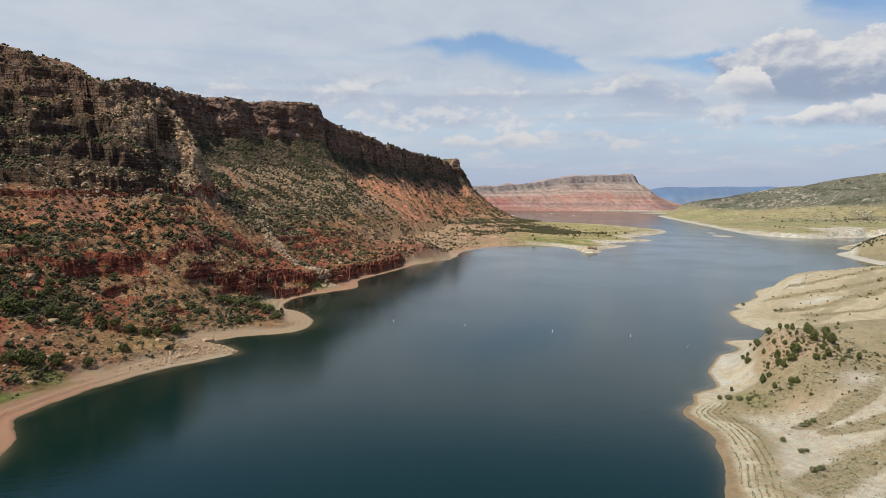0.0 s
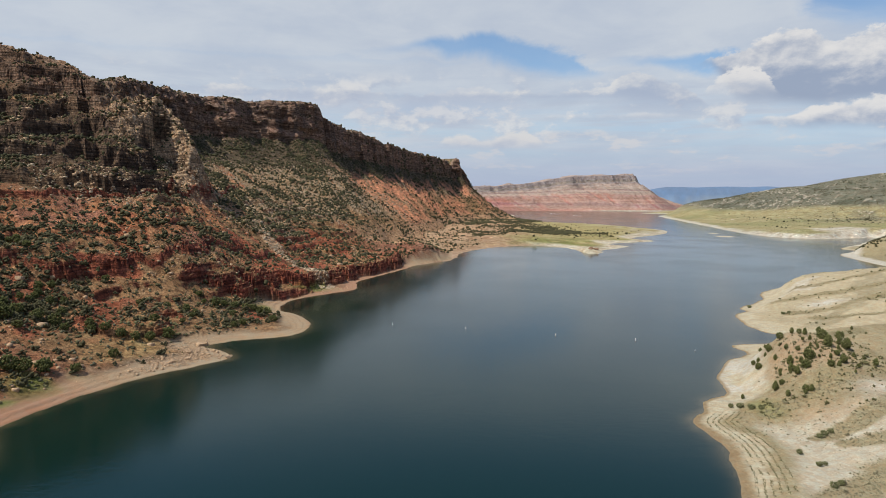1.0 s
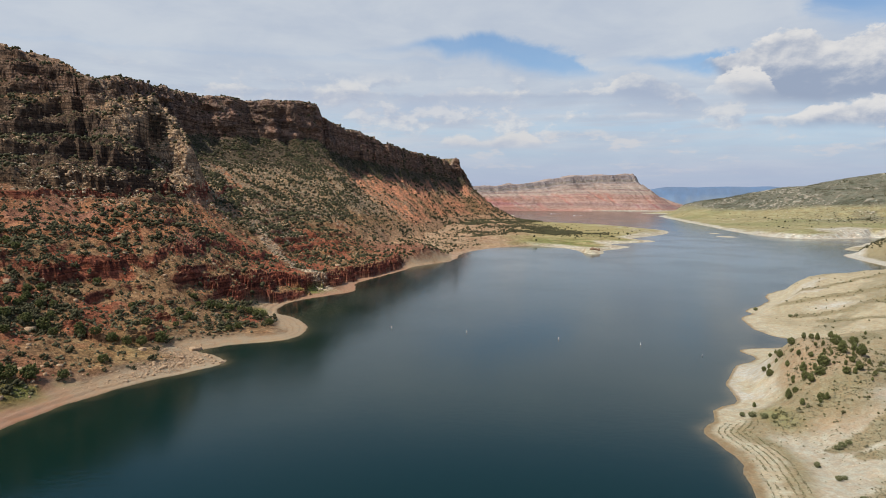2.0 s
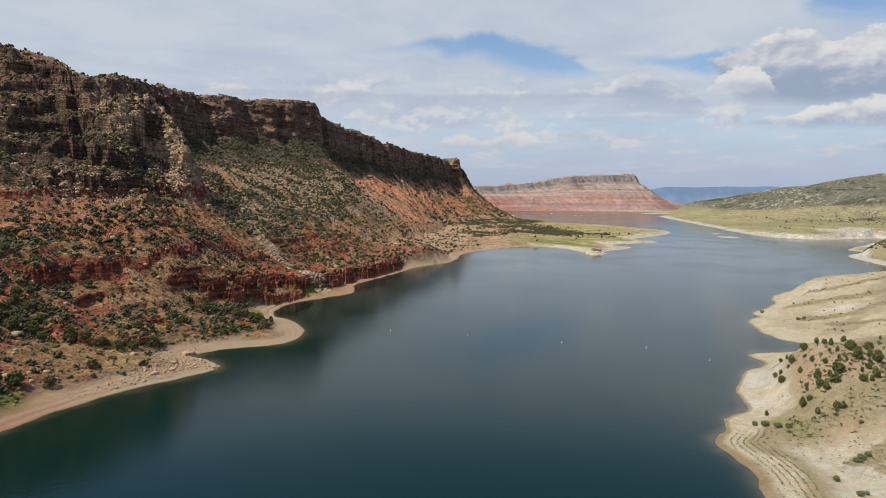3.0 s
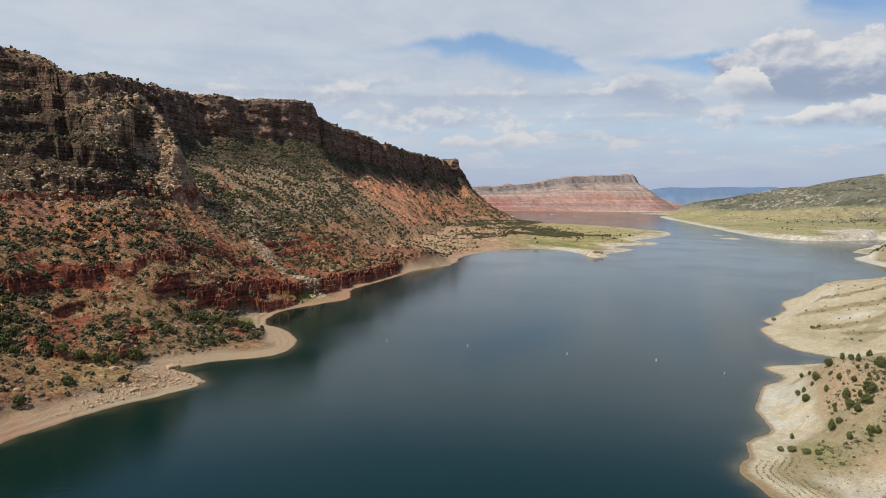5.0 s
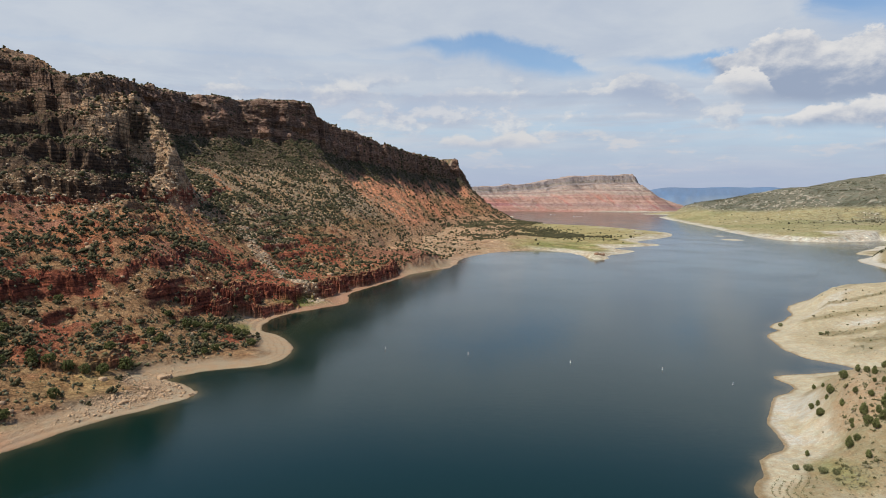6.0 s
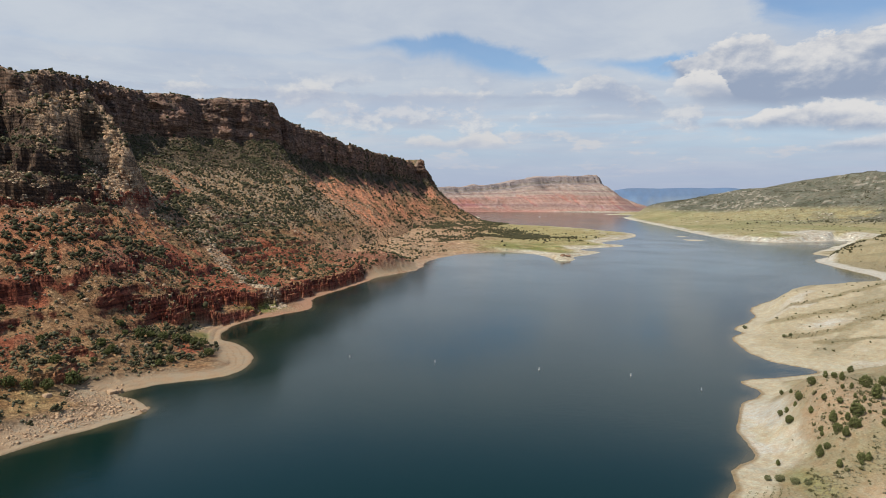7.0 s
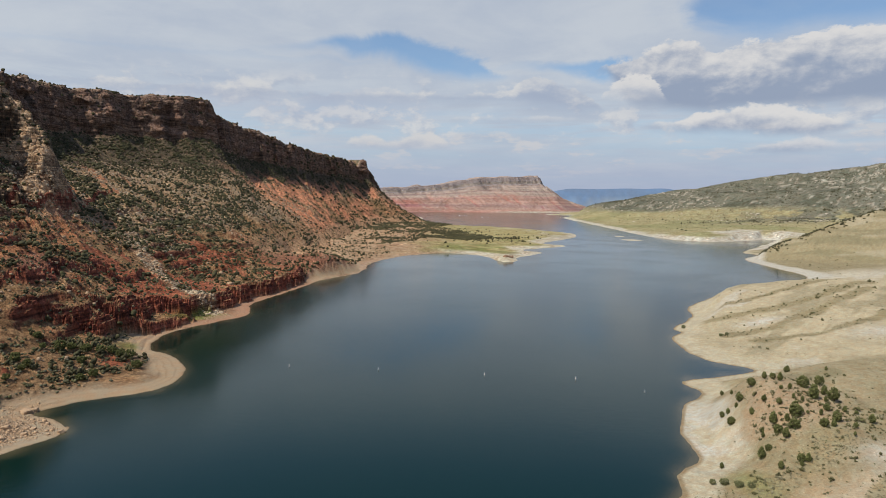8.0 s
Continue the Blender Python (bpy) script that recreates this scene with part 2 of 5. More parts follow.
def earth(name, grain, contrast, relief, cracks=0.0, specks=0.0, beds=0.0):
    """Ground whose soils come with the mesh (attribute tone), with stones, cracks and grain of real size over them."""
    m, g, b = material(name)
    soil = g.attribute("tone")
    tone, grit = soil.outputs["Color"], soil.outputs["Alpha"]
    co = g.add("ShaderNodeTexCoord").outputs["Object"]
    fine = g.noise(co, 1.0 / grain, 6, 0.72)
    mid = g.noise(co, 0.30 / grain, 5, 0.62, 0.4)
    wide = g.noise(co, 0.06 / grain, 4, 0.6)
    k = g.math("ADD", g.range(fine, 0.34, 0.68, 1 - contrast, 1 + contrast), g.range(mid, 0.32, 0.68, -0.7 * contrast, 0.7 * contrast))
    k = g.math("ADD", k, g.range(wide, 0.3, 0.7, -0.3 * contrast, 0.3 * contrast))
    height = g.math("ADD", fine, g.math("MULTIPLY", mid, 2.2))
    if cracks:
        v = g.cells("DISTANCE_TO_EDGE")
        warped = g.add("ShaderNodeMapping")
        warped.inputs["Scale"].default_value = (0.26, 0.26, 0.5)
        bent = g.add("ShaderNodeMix")
        bent.data_type = "VECTOR"
        bent.inputs[0].default_value = 0.12
        n = g.add("ShaderNodeTexNoise")
        n.inputs["Scale"].default_value = 0.35
        g.plug(co, n.inputs["Vector"])
        g.plug(co, warped.inputs["Vector"])
        g.plug(warped.outputs[0], bent.inputs[4])
        g.plug(n.outputs[1], bent.inputs[5])
        g.plug(bent.outputs[1], v.inputs["Vector"])
        gap = g.range(v.outputs["Distance"], 0.0, 0.10)
        k = g.math("MULTIPLY", k, g.math("ADD", 1 - cracks, g.math("MULTIPLY", gap, cracks)))
        height = g.math("ADD", height, g.math("MULTIPLY", gap, 0.8))
    if specks:
        v = g.cells("F1")
        v.inputs["Scale"].default_value = 0.75 / grain
        g.plug(co, v.inputs["Vector"])
        sep = g.add("ShaderNodeSeparateXYZ")
        g.plug(v.outputs["Color"], sep.inputs[0])
        spot = g.math("MULTIPLY", g.range(v.outputs["Distance"], 0.42, 0.22), g.range(sep.outputs[1], 0.35, 0.45))
        lift = g.range(sep.outputs[0], 0.15, 0.95, 1 - 0.9 * specks, 1 + 1.3 * specks)
        k = g.math("MULTIPLY", k, g.math("ADD", 1.0, g.math("MULTIPLY", spot, g.math("SUBTRACT", lift, 1.0))))
    if beds:
        # layers and upright joints that show on steep rock alone
        face = g.add("ShaderNodeSeparateXYZ")
        g.plug(g.add("ShaderNodeNewGeometry").outputs["True Normal"], face.inputs[0])
        bare = g.range(g.math("ABSOLUTE", face.outputs[2]), 0.72, 0.40)
        thin = g.add("ShaderNodeMapping")
        thin.inputs["Scale"].default_value = (0.03, 0.03, 0.75)
        g.plug(co, thin.inputs["Vector"])
        tall = g.add("ShaderNodeMapping")
        tall.inputs["Scale"].default_value = (0.42, 0.42, 0.06)
        g.plug(co, tall.inputs["Vector"])
        layer = g.range(g.noise(thin.outputs[0], 1.0, 3, 0.65), 0.36, 0.62, 1 - beds, 1 + 0.55 * beds)
        joint = g.range(g.noise(tall.outputs[0], 1.0, 3, 0.6), 0.36, 0.48, 1 - 0.8 * beds, 1.0)
        cut = g.math("MULTIPLY", layer, joint)
        k = g.math("MULTIPLY", k, g.math("ADD", 1.0, g.math("MULTIPLY", bare, g.math("SUBTRACT", cut, 1.0))))
        height = g.math("ADD", height, g.math("MULTIPLY", g.math("MULTIPLY", cut, bare), 2.0))
    k = g.math("ADD", 1.0, g.math("MULTIPLY", g.math("SUBTRACT", k, 1.0), grit))
    height = g.math("MULTIPLY", height, grit)
    hue = g.mix(g.range(mid, 0.35, 0.65), (1.06, 0.98, 0.92), (0.95, 1.01, 1.05))
    g.plug(g.mix(1.0, g.mix(1.0, tone, g.vector(k, k, k), "MULTIPLY"), hue, "MULTIPLY"), b.inputs["Base Color"])
    b.inputs["Roughness"].default_value = 0.93
    b.inputs["Specular IOR Level"].default_value = 0.2
    bump(g, b, height, relief, grain * 2.0)
    return m


def plain(name, colour, rough=0.6, metal=0.0, spread=0.15, grain=0.3):
    m, g, b = material(name)
    co = g.add("ShaderNodeTexCoord").outputs["Object"]
    k = g.range(g.noise(co, 1 / grain, 5, 0.65), 0.3, 0.7, 1 - spread, 1 + spread)
    g.plug(g.mix(1.0, colour, g.vector(k, k, k), "MULTIPLY"), b.inputs["Base Color"])
    b.inputs["Roughness"].default_value, b.inputs["Metallic"].default_value = rough, metal
    return m


def foliage(name, dark, light, island=True):
    m, g, b = material(name)
    r = g.add("ShaderNodeNewGeometry").outputs["Random Per Island"] if island else g.add("ShaderNodeObjectInfo").outputs["Random"]
    co = g.add("ShaderNodeTexCoord").outputs["Object"]
    n = g.noise(co, 1.6, 3, 0.6)
    f = g.math("ADD", g.math("MULTIPLY", r, 0.7), g.math("MULTIPLY", n, 0.4), True)
    g.plug(g.mix(f, dark, light), b.inputs["Base Color"])
    b.inputs["Roughness"].default_value = 0.85
    b.inputs["Specular IOR Level"].default_value = 0.15
    return m


def lake():
    m, g, b = material("lake_water")
    shallow = g.attribute("shallow").outputs[2]
    co = g.add("ShaderNodeTexCoord").outputs["Object"]
    body = g.mix(g.noise(co, 0.006, 3, 0.5), (0.0007, 0.0130, 0.0084), (0.0009, 0.0148, 0.0098))
    g.plug(g.mix(shallow, body, (0.10, 0.082, 0.043)), b.inputs["Base Color"])
    gust = g.range(g.noise(co, 0.011, 3, 0.5, 0.6), 0.35, 0.7)
    g.plug(g.math("ADD", 0.10, g.math("MULTIPLY", gust, 0.05)), b.inputs["Roughness"])
    b.inputs["IOR"].default_value = 1.31
    b.inputs["Specular Tint"].default_value = (0.64, 0.94, 1.0, 1)
    stretch = g.add("ShaderNodeMapping")
    stretch.inputs["Rotation"].default_value = (0, 0, 0.5)
    stretch.inputs["Scale"].default_value = (0.45, 1.0, 1.0)
    g.plug(co, stretch.inputs["Vector"])
    wave = g.math("ADD", g.noise(stretch.outputs[0], 0.55, 5, 0.6), g.math("MULTIPLY", g.noise(stretch.outputs[0], 0.09, 2, 0.5), 0.35))
    bump(g, b, wave, 0.055, 0.5)
    return m


ROCK = earth("weathered_hillside_rock", 1.5, 0.42, 0.7, 0.12, 0.34, 0.55)
CHALK = earth("pale_shore_soil", 0.6, 0.12, 0.35, 0.0, 0.18)
PLAIN = earth("far_land_soil", 5.0, 0.28, 0.6, 0.0, 0.35)
# land whose colour already holds the haze of distance
HAZY = earth("haze_tinted_land", 60.0, 0.06, 0.0)
WATER = lake()
SCRUB = foliage("scrub_foliage", (0.030, 0.029, 0.014), (0.102, 0.093, 0.045))
JUNIPER = foliage("juniper_foliage", (0.058, 0.066, 0.022), (0.165, 0.168, 0.060))
SAGE = foliage("sage_foliage", (0.075, 0.072, 0.045), (0.17, 0.16, 0.095))
BARK = plain("juniper_bark", (0.16, 0.11, 0.08, 1), 0.9, 0, 0.3, 0.1)
STONE = plain("fallen_sandstone", (0.42, 0.28, 0.165, 1), 0.9, 0, 0.35, 0.8)

# ---- numbers over arrays: noise, distances, smooth lines ----


def hashed(ix, iy, seed):
    h = (ix * 374761393 + iy * 668265263 + seed * 974634777) & 0xFFFFFFFF
    h = ((h ^ (h >> 13)) * 1274126177) & 0xFFFFFFFF
    return ((h ^ (h >> 16)) & 0xFFFF) / 65535.0


def grain2(x, y, seed):
    ix, iy = np.floor(x).astype(np.int64), np.floor(y).astype(np.int64)
    fx, fy = x - ix, y - iy
    fx, fy = fx * fx * (3 - 2 * fx), fy * fy * (3 - 2 * fy)
    a, b = hashed(ix, iy, seed), hashed(ix + 1, iy, seed)
    c, d = hashed(ix, iy + 1, seed), hashed(ix + 1, iy + 1, seed)
    return ((a + (b - a) * fx) * (1 - fy) + (c + (d - c) * fx) * fy) * 2 - 1


def fbm(x, y, size, octaves=4, seed=0, keep=0.5):
    """Fractal noise, about -1 to 1, with lumps of that size in metres."""
    total, amp, norm = 0.0, 1.0, 0.0
    for i in range(octaves):
        c, s = math.cos(0.6 * i + 0.3), math.sin(0.6 * i + 0.3)
        total = total + amp * grain2((x * c - y * s) / size + 17.3 * i, (x * s + y * c) / size - 9.1 * i, seed + 31 * i)
        norm, amp, size = norm + amp, amp * keep, size / 2.03
    return total / norm * 1.4


def ridges(x, y, size, octaves=4, seed=0):
    """Sharp crests: 1 on the crest, 0 in the hollows."""
    return 1 - np.abs(fbm(x, y, size, octaves, seed)).clip(0, 1)


def ease(a, b, x):
    t = ((x - a) / (b - a)).clip(0, 1)
    return t * t * (3 - 2 * t)


def curve(points, steps=6):
    """A smooth line through the points (any number of coordinates)."""
    p = np.array(points, float)
    q = np.vstack([2 * p[0] - p[1], p, 2 * p[-1] - p[-2]])
    out = []
    for i in range(1, len(q) - 2):
        for k in range(steps):
            t = k / steps
            out.append(0.5 * (2 * q[i] + (q[i + 1] - q[i - 1]) * t + (2 * q[i - 1] - 5 * q[i] + 4 * q[i + 1] - q[i + 2]) * t ** 2
                              + (3 * q[i] - q[i - 1] - 3 * q[i + 1] + q[i + 2]) * t ** 3))
    return np.vstack(out + [p[-1]])


def line_distance(x, y, line):
    """Distance to an open line, which side (1: left of its way), and how far along it (0 to 1)."""
    best, side, along = np.full(x.shape, 1e9), np.zeros(x.shape), np.zeros(x.shape)
    n = len(line) - 1
    for i in range(n):
        (ax, ay), (bx, by) = line[i][:2], line[i + 1][:2]
        ux, uy = bx - ax, by - ay
        t = (((x - ax) * ux + (y - ay) * uy) / (ux * ux + uy * uy)).clip(0, 1)
        dx, dy = x - ax - t * ux, y - ay - t * uy
        d = np.sqrt(dx * dx + dy * dy)
        near = d < best
        best = np.where(near, d, best)
        side = np.where(near, np.sign(ux * (y - ay) - uy * (x - ax)), side)
        along = np.where(near, (i + t) / n, along)
    return best, side, along


def shore_distance(x, y, outline):
    """Metres inland of a closed outline; negative out on the water."""
    shape, x, y = x.shape, x.ravel(), y.ravel()
    best, inside = np.full(x.shape, 1e18), np.zeros(x.shape, bool)
    ring = np.vstack([outline, outline[:1]])
    for (ax, ay), (bx, by) in zip(ring[:-1], ring[1:]):
        ux, uy = bx - ax, by - ay
        t = (((x - ax) * ux + (y - ay) * uy) / (ux * ux + uy * uy + 1e-9)).clip(0, 1)
        best = np.minimum(best, (x - ax - t * ux) ** 2 + (y - ay - t * uy) ** 2)
        if ay != by:
            inside ^= ((ay > y) != (by > y)) & (x < ux * (y - ay) / uy + ax)
    d = np.sqrt(best)
    return np.where(inside, d, -d).reshape(shape)


def blend(a, b, f):
    """Colours a and b mixed by the array f."""
    return a + (np.array(b) - a) * f[..., None]


def sheet(name, X, Y, Z, mat, label, category, tone=None, numbers=(), rocky=None, grit=None):
    """A grid of points as one mesh of the setting, smooth but where it is bare rock."""
    n, k = X.shape
    mesh = bpy.data.meshes.new(name)
    mesh.vertices.add(n * k)
    mesh.vertices.foreach_set("co", np.stack([X, Y, Z], -1).astype(np.float32).ravel())
    i = np.arange(n * k).reshape(n, k)
    quads = np.stack([i[:-1, :-1], i[1:, :-1], i[1:, 1:], i[:-1, 1:]], -1).reshape(-1, 4)
    mesh.loops.add(quads.size)
    mesh.loops.foreach_set("vertex_index", quads.ravel().astype(np.int32))
    mesh.polygons.add(len(quads))
    mesh.polygons.foreach_set("loop_start", np.arange(0, quads.size, 4, dtype=np.int32))
    mesh.polygons.foreach_set("use_smooth", np.ones(len(quads), bool) if rocky is None else (rocky[:-1, :-1] < 0.4).ravel())
    mesh.update(calc_edges=True)
    if tone is not None:
        a = mesh.attributes.new("tone", "FLOAT_COLOR", "POINT")
        a.data.foreach_set("color", np.concatenate([tone.clip(0.005, 0.9), np.ones((n, k, 1)) if grit is None else grit[..., None]], -1).astype(np.float32).ravel())
    for key, values in numbers:
        a = mesh.attributes.new(key, "FLOAT", "POINT")
        a.data.foreach_set("value", values.astype(np.float32).ravel())
    mesh.materials.append(mat)
    return tagged(new(name, mesh), label, category, kind="structure")


def fan(centre, bearings, radii):
    """Points on rays from a centre: bearings in degrees from +y towards +x."""
    b, r = np.meshgrid(np.radians(bearings), radii, indexing="ij")
    return centre[0] + r * np.sin(b), centre[1] + r * np.cos(b)


# ---- outlines of the land ----
LEFT_NEAR = [(-330, -1500), (-190, -400), (-160, -120), (-135, 60), (-118, 140), (-121, 172), (-134, 193), (-134, 204), (-128, 228), (-118, 250), (-107, 264), (-93, 285),
             (-104, 297), (-113, 305), (-100, 319), (-84, 325), (-75, 335), (-73, 352), (-80, 375), (-88, 388), (-101, 400), (-106, 420),
             (-103, 445), (-89, 468), (-69, 496), (-70, 520), (-72, 545), (-55, 595), (-39, 645), (-31, 675), (-10, 712), (11, 748),
             (20, 815), (35, 870), (70, 940), (131, 988)]
LEFT_POINT = [(178, 949), (190, 862), (203, 848), (216, 865), (225, 905), (284, 985), (272, 1045), (368, 1120), (354, 1205), (484, 1392), (528, 1586),
              (423, 1876), (323, 2082), (275, 2468), (320, 2900), (300, 3300)]
RIGHT_NEAR = [(260, -1500), (120, -500), (48, -100), (52, 60), (60, 120), (69, 148), (80, 182), (80, 206), (87.5, 217.5), (94, 230), (104, 237.5), (109, 256), (126, 285), (140, 298),
              (142, 316), (165, 322), (185, 330), (172, 352), (180, 398), (195, 412), (197, 427), (228, 460), (246, 497), (290, 540),
              (346, 586), (398, 601), (475, 668), (499, 753), (531, 859), (597, 928), (607, 979), (740, 1120), (885, 1290)]
RIGHT_FAR = [(780, 1250), (686, 1236), (666, 1413), (791, 2018), (967, 2856), (1060, 3100), (1264, 3433), (1131, 3678), (1500, 3900), (2500, 4150)]
LEFT_LAND = np.vstack([curve(LEFT_NEAR + LEFT_POINT, 4), [(-3500, 3300), (-3500, -1500)]])
RIGHT_LAND = np.vstack([curve(RIGHT_NEAR + RIGHT_FAR, 4), [(4900, 4150), (4900, -1500)]])

# soils and rocks, as bare colours
RED, DEEP_RED, PINK, ORANGE = (0.31, 0.115, 0.06), (0.26, 0.082, 0.048), (0.30, 0.155, 0.10), (0.35, 0.175, 0.085)
TAN, SAND, GREY_ROCK, CAP = (0.29, 0.19, 0.095), (0.36, 0.26, 0.16), (0.235, 0.165, 0.12), (0.33, 0.26, 0.185)
OLIVE, GRASS, DRY = (0.33, 0.255, 0.15), (0.17, 0.19, 0.045), (0.25, 0.205, 0.115)
WHITE, CREAM = (0.45, 0.405, 0.315), (0.365, 0.30, 0.195)


def low_ground(X, Y, sd):
    """Heights of the low point and of the flat foot of the slope."""
    Z = np.where(sd < 0, 0.12 * sd, 0.10 * sd.clip(0, 22) + 0.012 * (sd - 22).clip(0))
    Z += ease(8, 30, sd) * (fbm(X, Y, 90, 4, 92) * 1.6 + 0.8)
    Z += 5.5 * np.exp(-((X - 196) / 17) ** 2 - ((Y - 885) / 22) ** 2) * ease(0, 8, sd)
    Z += ease(12, 90, sd) * (0.55 + 0.6 * fbm(X, Y, 70, 4, 95)).clip(0) * 9 * (1 - ease(90, 210, X - 0.1 * (Y - 900)))
    return Z


# ---- the escarpment ----
# foot of the slope (x, y), rim above it (x, y, height), how sheer the top is
PROFILE = [(-175, 40, -560, 420, 205, 0.5), (-125, 175, -430, 540, 206, 0.5), (-108, 250, -345, 580, 188, 0.5), (-98, 300, -300, 560, 172, 0.4),
           (-88, 360, -300, 600, 178, 0.45), (-85, 430, -330, 680, 194, 0.8), (-78, 500, -352, 780, 204, 1), (-62, 570, -353, 900, 214, 1)]
PROFILE_BEYOND = [(-40, 650, -303, 1000, 219, 1), (-40, 720, -224, 1105, 228, 1), (-32, 790, -212, 1160, 210, 1), (-18, 880, -186, 1280, 206, 1),
           (5, 1050, -119, 1600, 198, 1), (40, 1350, -64, 1850, 199, 1), (110, 1750, 12, 2100, 195, 1), (175, 1850, 28, 2150, 184, 1), (210, 1950, 42, 2200, 205, 1), (300, 2300, 80, 2280, 135, 0.5),
           (300, 2700, 30, 2350, 120, 0.3)]
RISE_U = [-0.6, 0, 0.1, 0.2, 0.3, 0.5, 0.6, 0.8, 0.925, 0.94, 0.955, 0.975, 1.0, 1.35, 2.2]
RISE_SHEER = [-0.06, 0, 0.025, 0.075, 0.17, 0.335, 0.415, 0.575, 0.72, 0.82, 0.88, 0.985, 1.0, 1.02, 0.95]
RISE_SLOPED = [-0.06, 0, 0.025, 0.075, 0.17, 0.34, 0.43, 0.68, 0.85, 0.88, 0.90, 0.95, 1.0, 1.06, 1.0]
# low red cliffs: line in plan with the high ground on its left, height, reach of the bench behind
SCARPS = [([(-38, 690), (-44, 660), (-68, 584), (-84, 545), (-100, 489), (-117, 455), (-121, 436), (-129, 411), (-141, 380), (-150, 358)], 10, 60),
          ([(-176, 372), (-182, 352), (-190, 337), (-194, 324), (-215, 300), (-240, 290)], 6, 40),
          ([(-140, 490), (-152, 468), (-155, 444), (-156, 421), (-158, 390), (-166, 368), (-180, 372)], 5, 45),
          ([(-96, 478), (-104, 456), (-111, 440), (-122, 428), (-136, 420), (-146, 408)], 5.5, 9),
          ([(-130, 330), (-136, 318), (-130, 300), (-138, 290), (-152, 289), (-172, 300)], 5, 25)]
# crest of the spur below the rim (x, y, height)
SPUR = [(-318, 556, 176), (-296, 574, 168), (-264, 606, 157), (-243, 600, 136), (-227, 591, 117)]
# stony gully that ends on the beach
CHUTE = [(-172, 610), (-163, 586), (-131, 545), (-104, 512), (-90, 500)]
LEDGE = [(-232, 745), (-229, 705), (-212, 590), (-208, 525), (-213, 458), (-230, 436), (-243, 417), (-252, 400), (-280, 365)]


def hillside_grid():
    lines = curve(PROFILE + PROFILE_BEYOND, 12)
    reach = np.hypot(lines[:, 0], lines[:, 1] - 30)
    gaps = np.hypot(*np.diff(lines[:, :2], axis=0).T) + 0.6 * np.hypot(*np.diff(lines[:, 2:4], axis=0).T)
    way = np.concatenate([[0], np.cumsum(gaps / (0.5 * (reach[1:] + reach[:-1])))])
    cols = np.array([np.interp(np.linspace(0, way[-1], 850), way, lines[:, k]) for k in range(6)]).T
    u = np.concatenate([np.linspace(-0.35, -0.125, 10), np.linspace(-0.12, 0.0, 55), np.linspace(0.004, 0.30, 150), np.linspace(0.303, 0.9, 140), np.linspace(0.903, 1.01, 75),
                        np.linspace(1.02, 1.3, 18)])
    s, U = np.meshgrid(np.arange(len(cols)), u, indexing="ij")
    bx, by, rx, ry, top, sheer = [c[:, None] + 0 * U for c in cols.T]
    X, Y = bx + (rx - bx) * U, by + (ry - by) * U
    # the rim winds in and out in buttresses
    along = np.concatenate([[0], np.cumsum(np.hypot(np.diff(cols[:, 2]), np.diff(cols[:, 3])))])[:, None] + 0 * U
    ux, uy = rx - bx, ry - by
    L = np.hypot(ux, uy)
    ux, uy = ux / L, uy / L
    near_top = ease(0.55, 0.93, U)
    push = near_top * (fbm(along, 0 * along, 70, 3, 5) * 16 + fbm(along, 0 * along + 40, 17, 3, 6) * 6)
    face = ease(0.90, 0.94, U) * (1 - ease(0.985, 1.01, U))
    return cols, U, X + ux * push, Y + uy * push, top, sheer, along, ux, uy, face, L


def steepness(X, Y, Z):
    """1 on a sheer face, 0 on the flat."""
    ax, ay, az = [np.gradient(k, axis=0) for k in (X, Y, Z)]
    bx, by, bz = [np.gradient(k, axis=1) for k in (X, Y, Z)]
    nx, ny, nz = ay * bz - az * by, az * bx - ax * bz, ax * by - ay * bx
    return 1 - np.abs(nz) / (np.sqrt(nx * nx + ny * ny + nz * nz) + 1e-9)


def terraces(Z, period, lag, lo, hi):
    """What turns an even slope into benches with steep risers."""
    p = Z / period + lag
    f = p - np.floor(p)
    return (ease(lo, hi, f) - f) * period


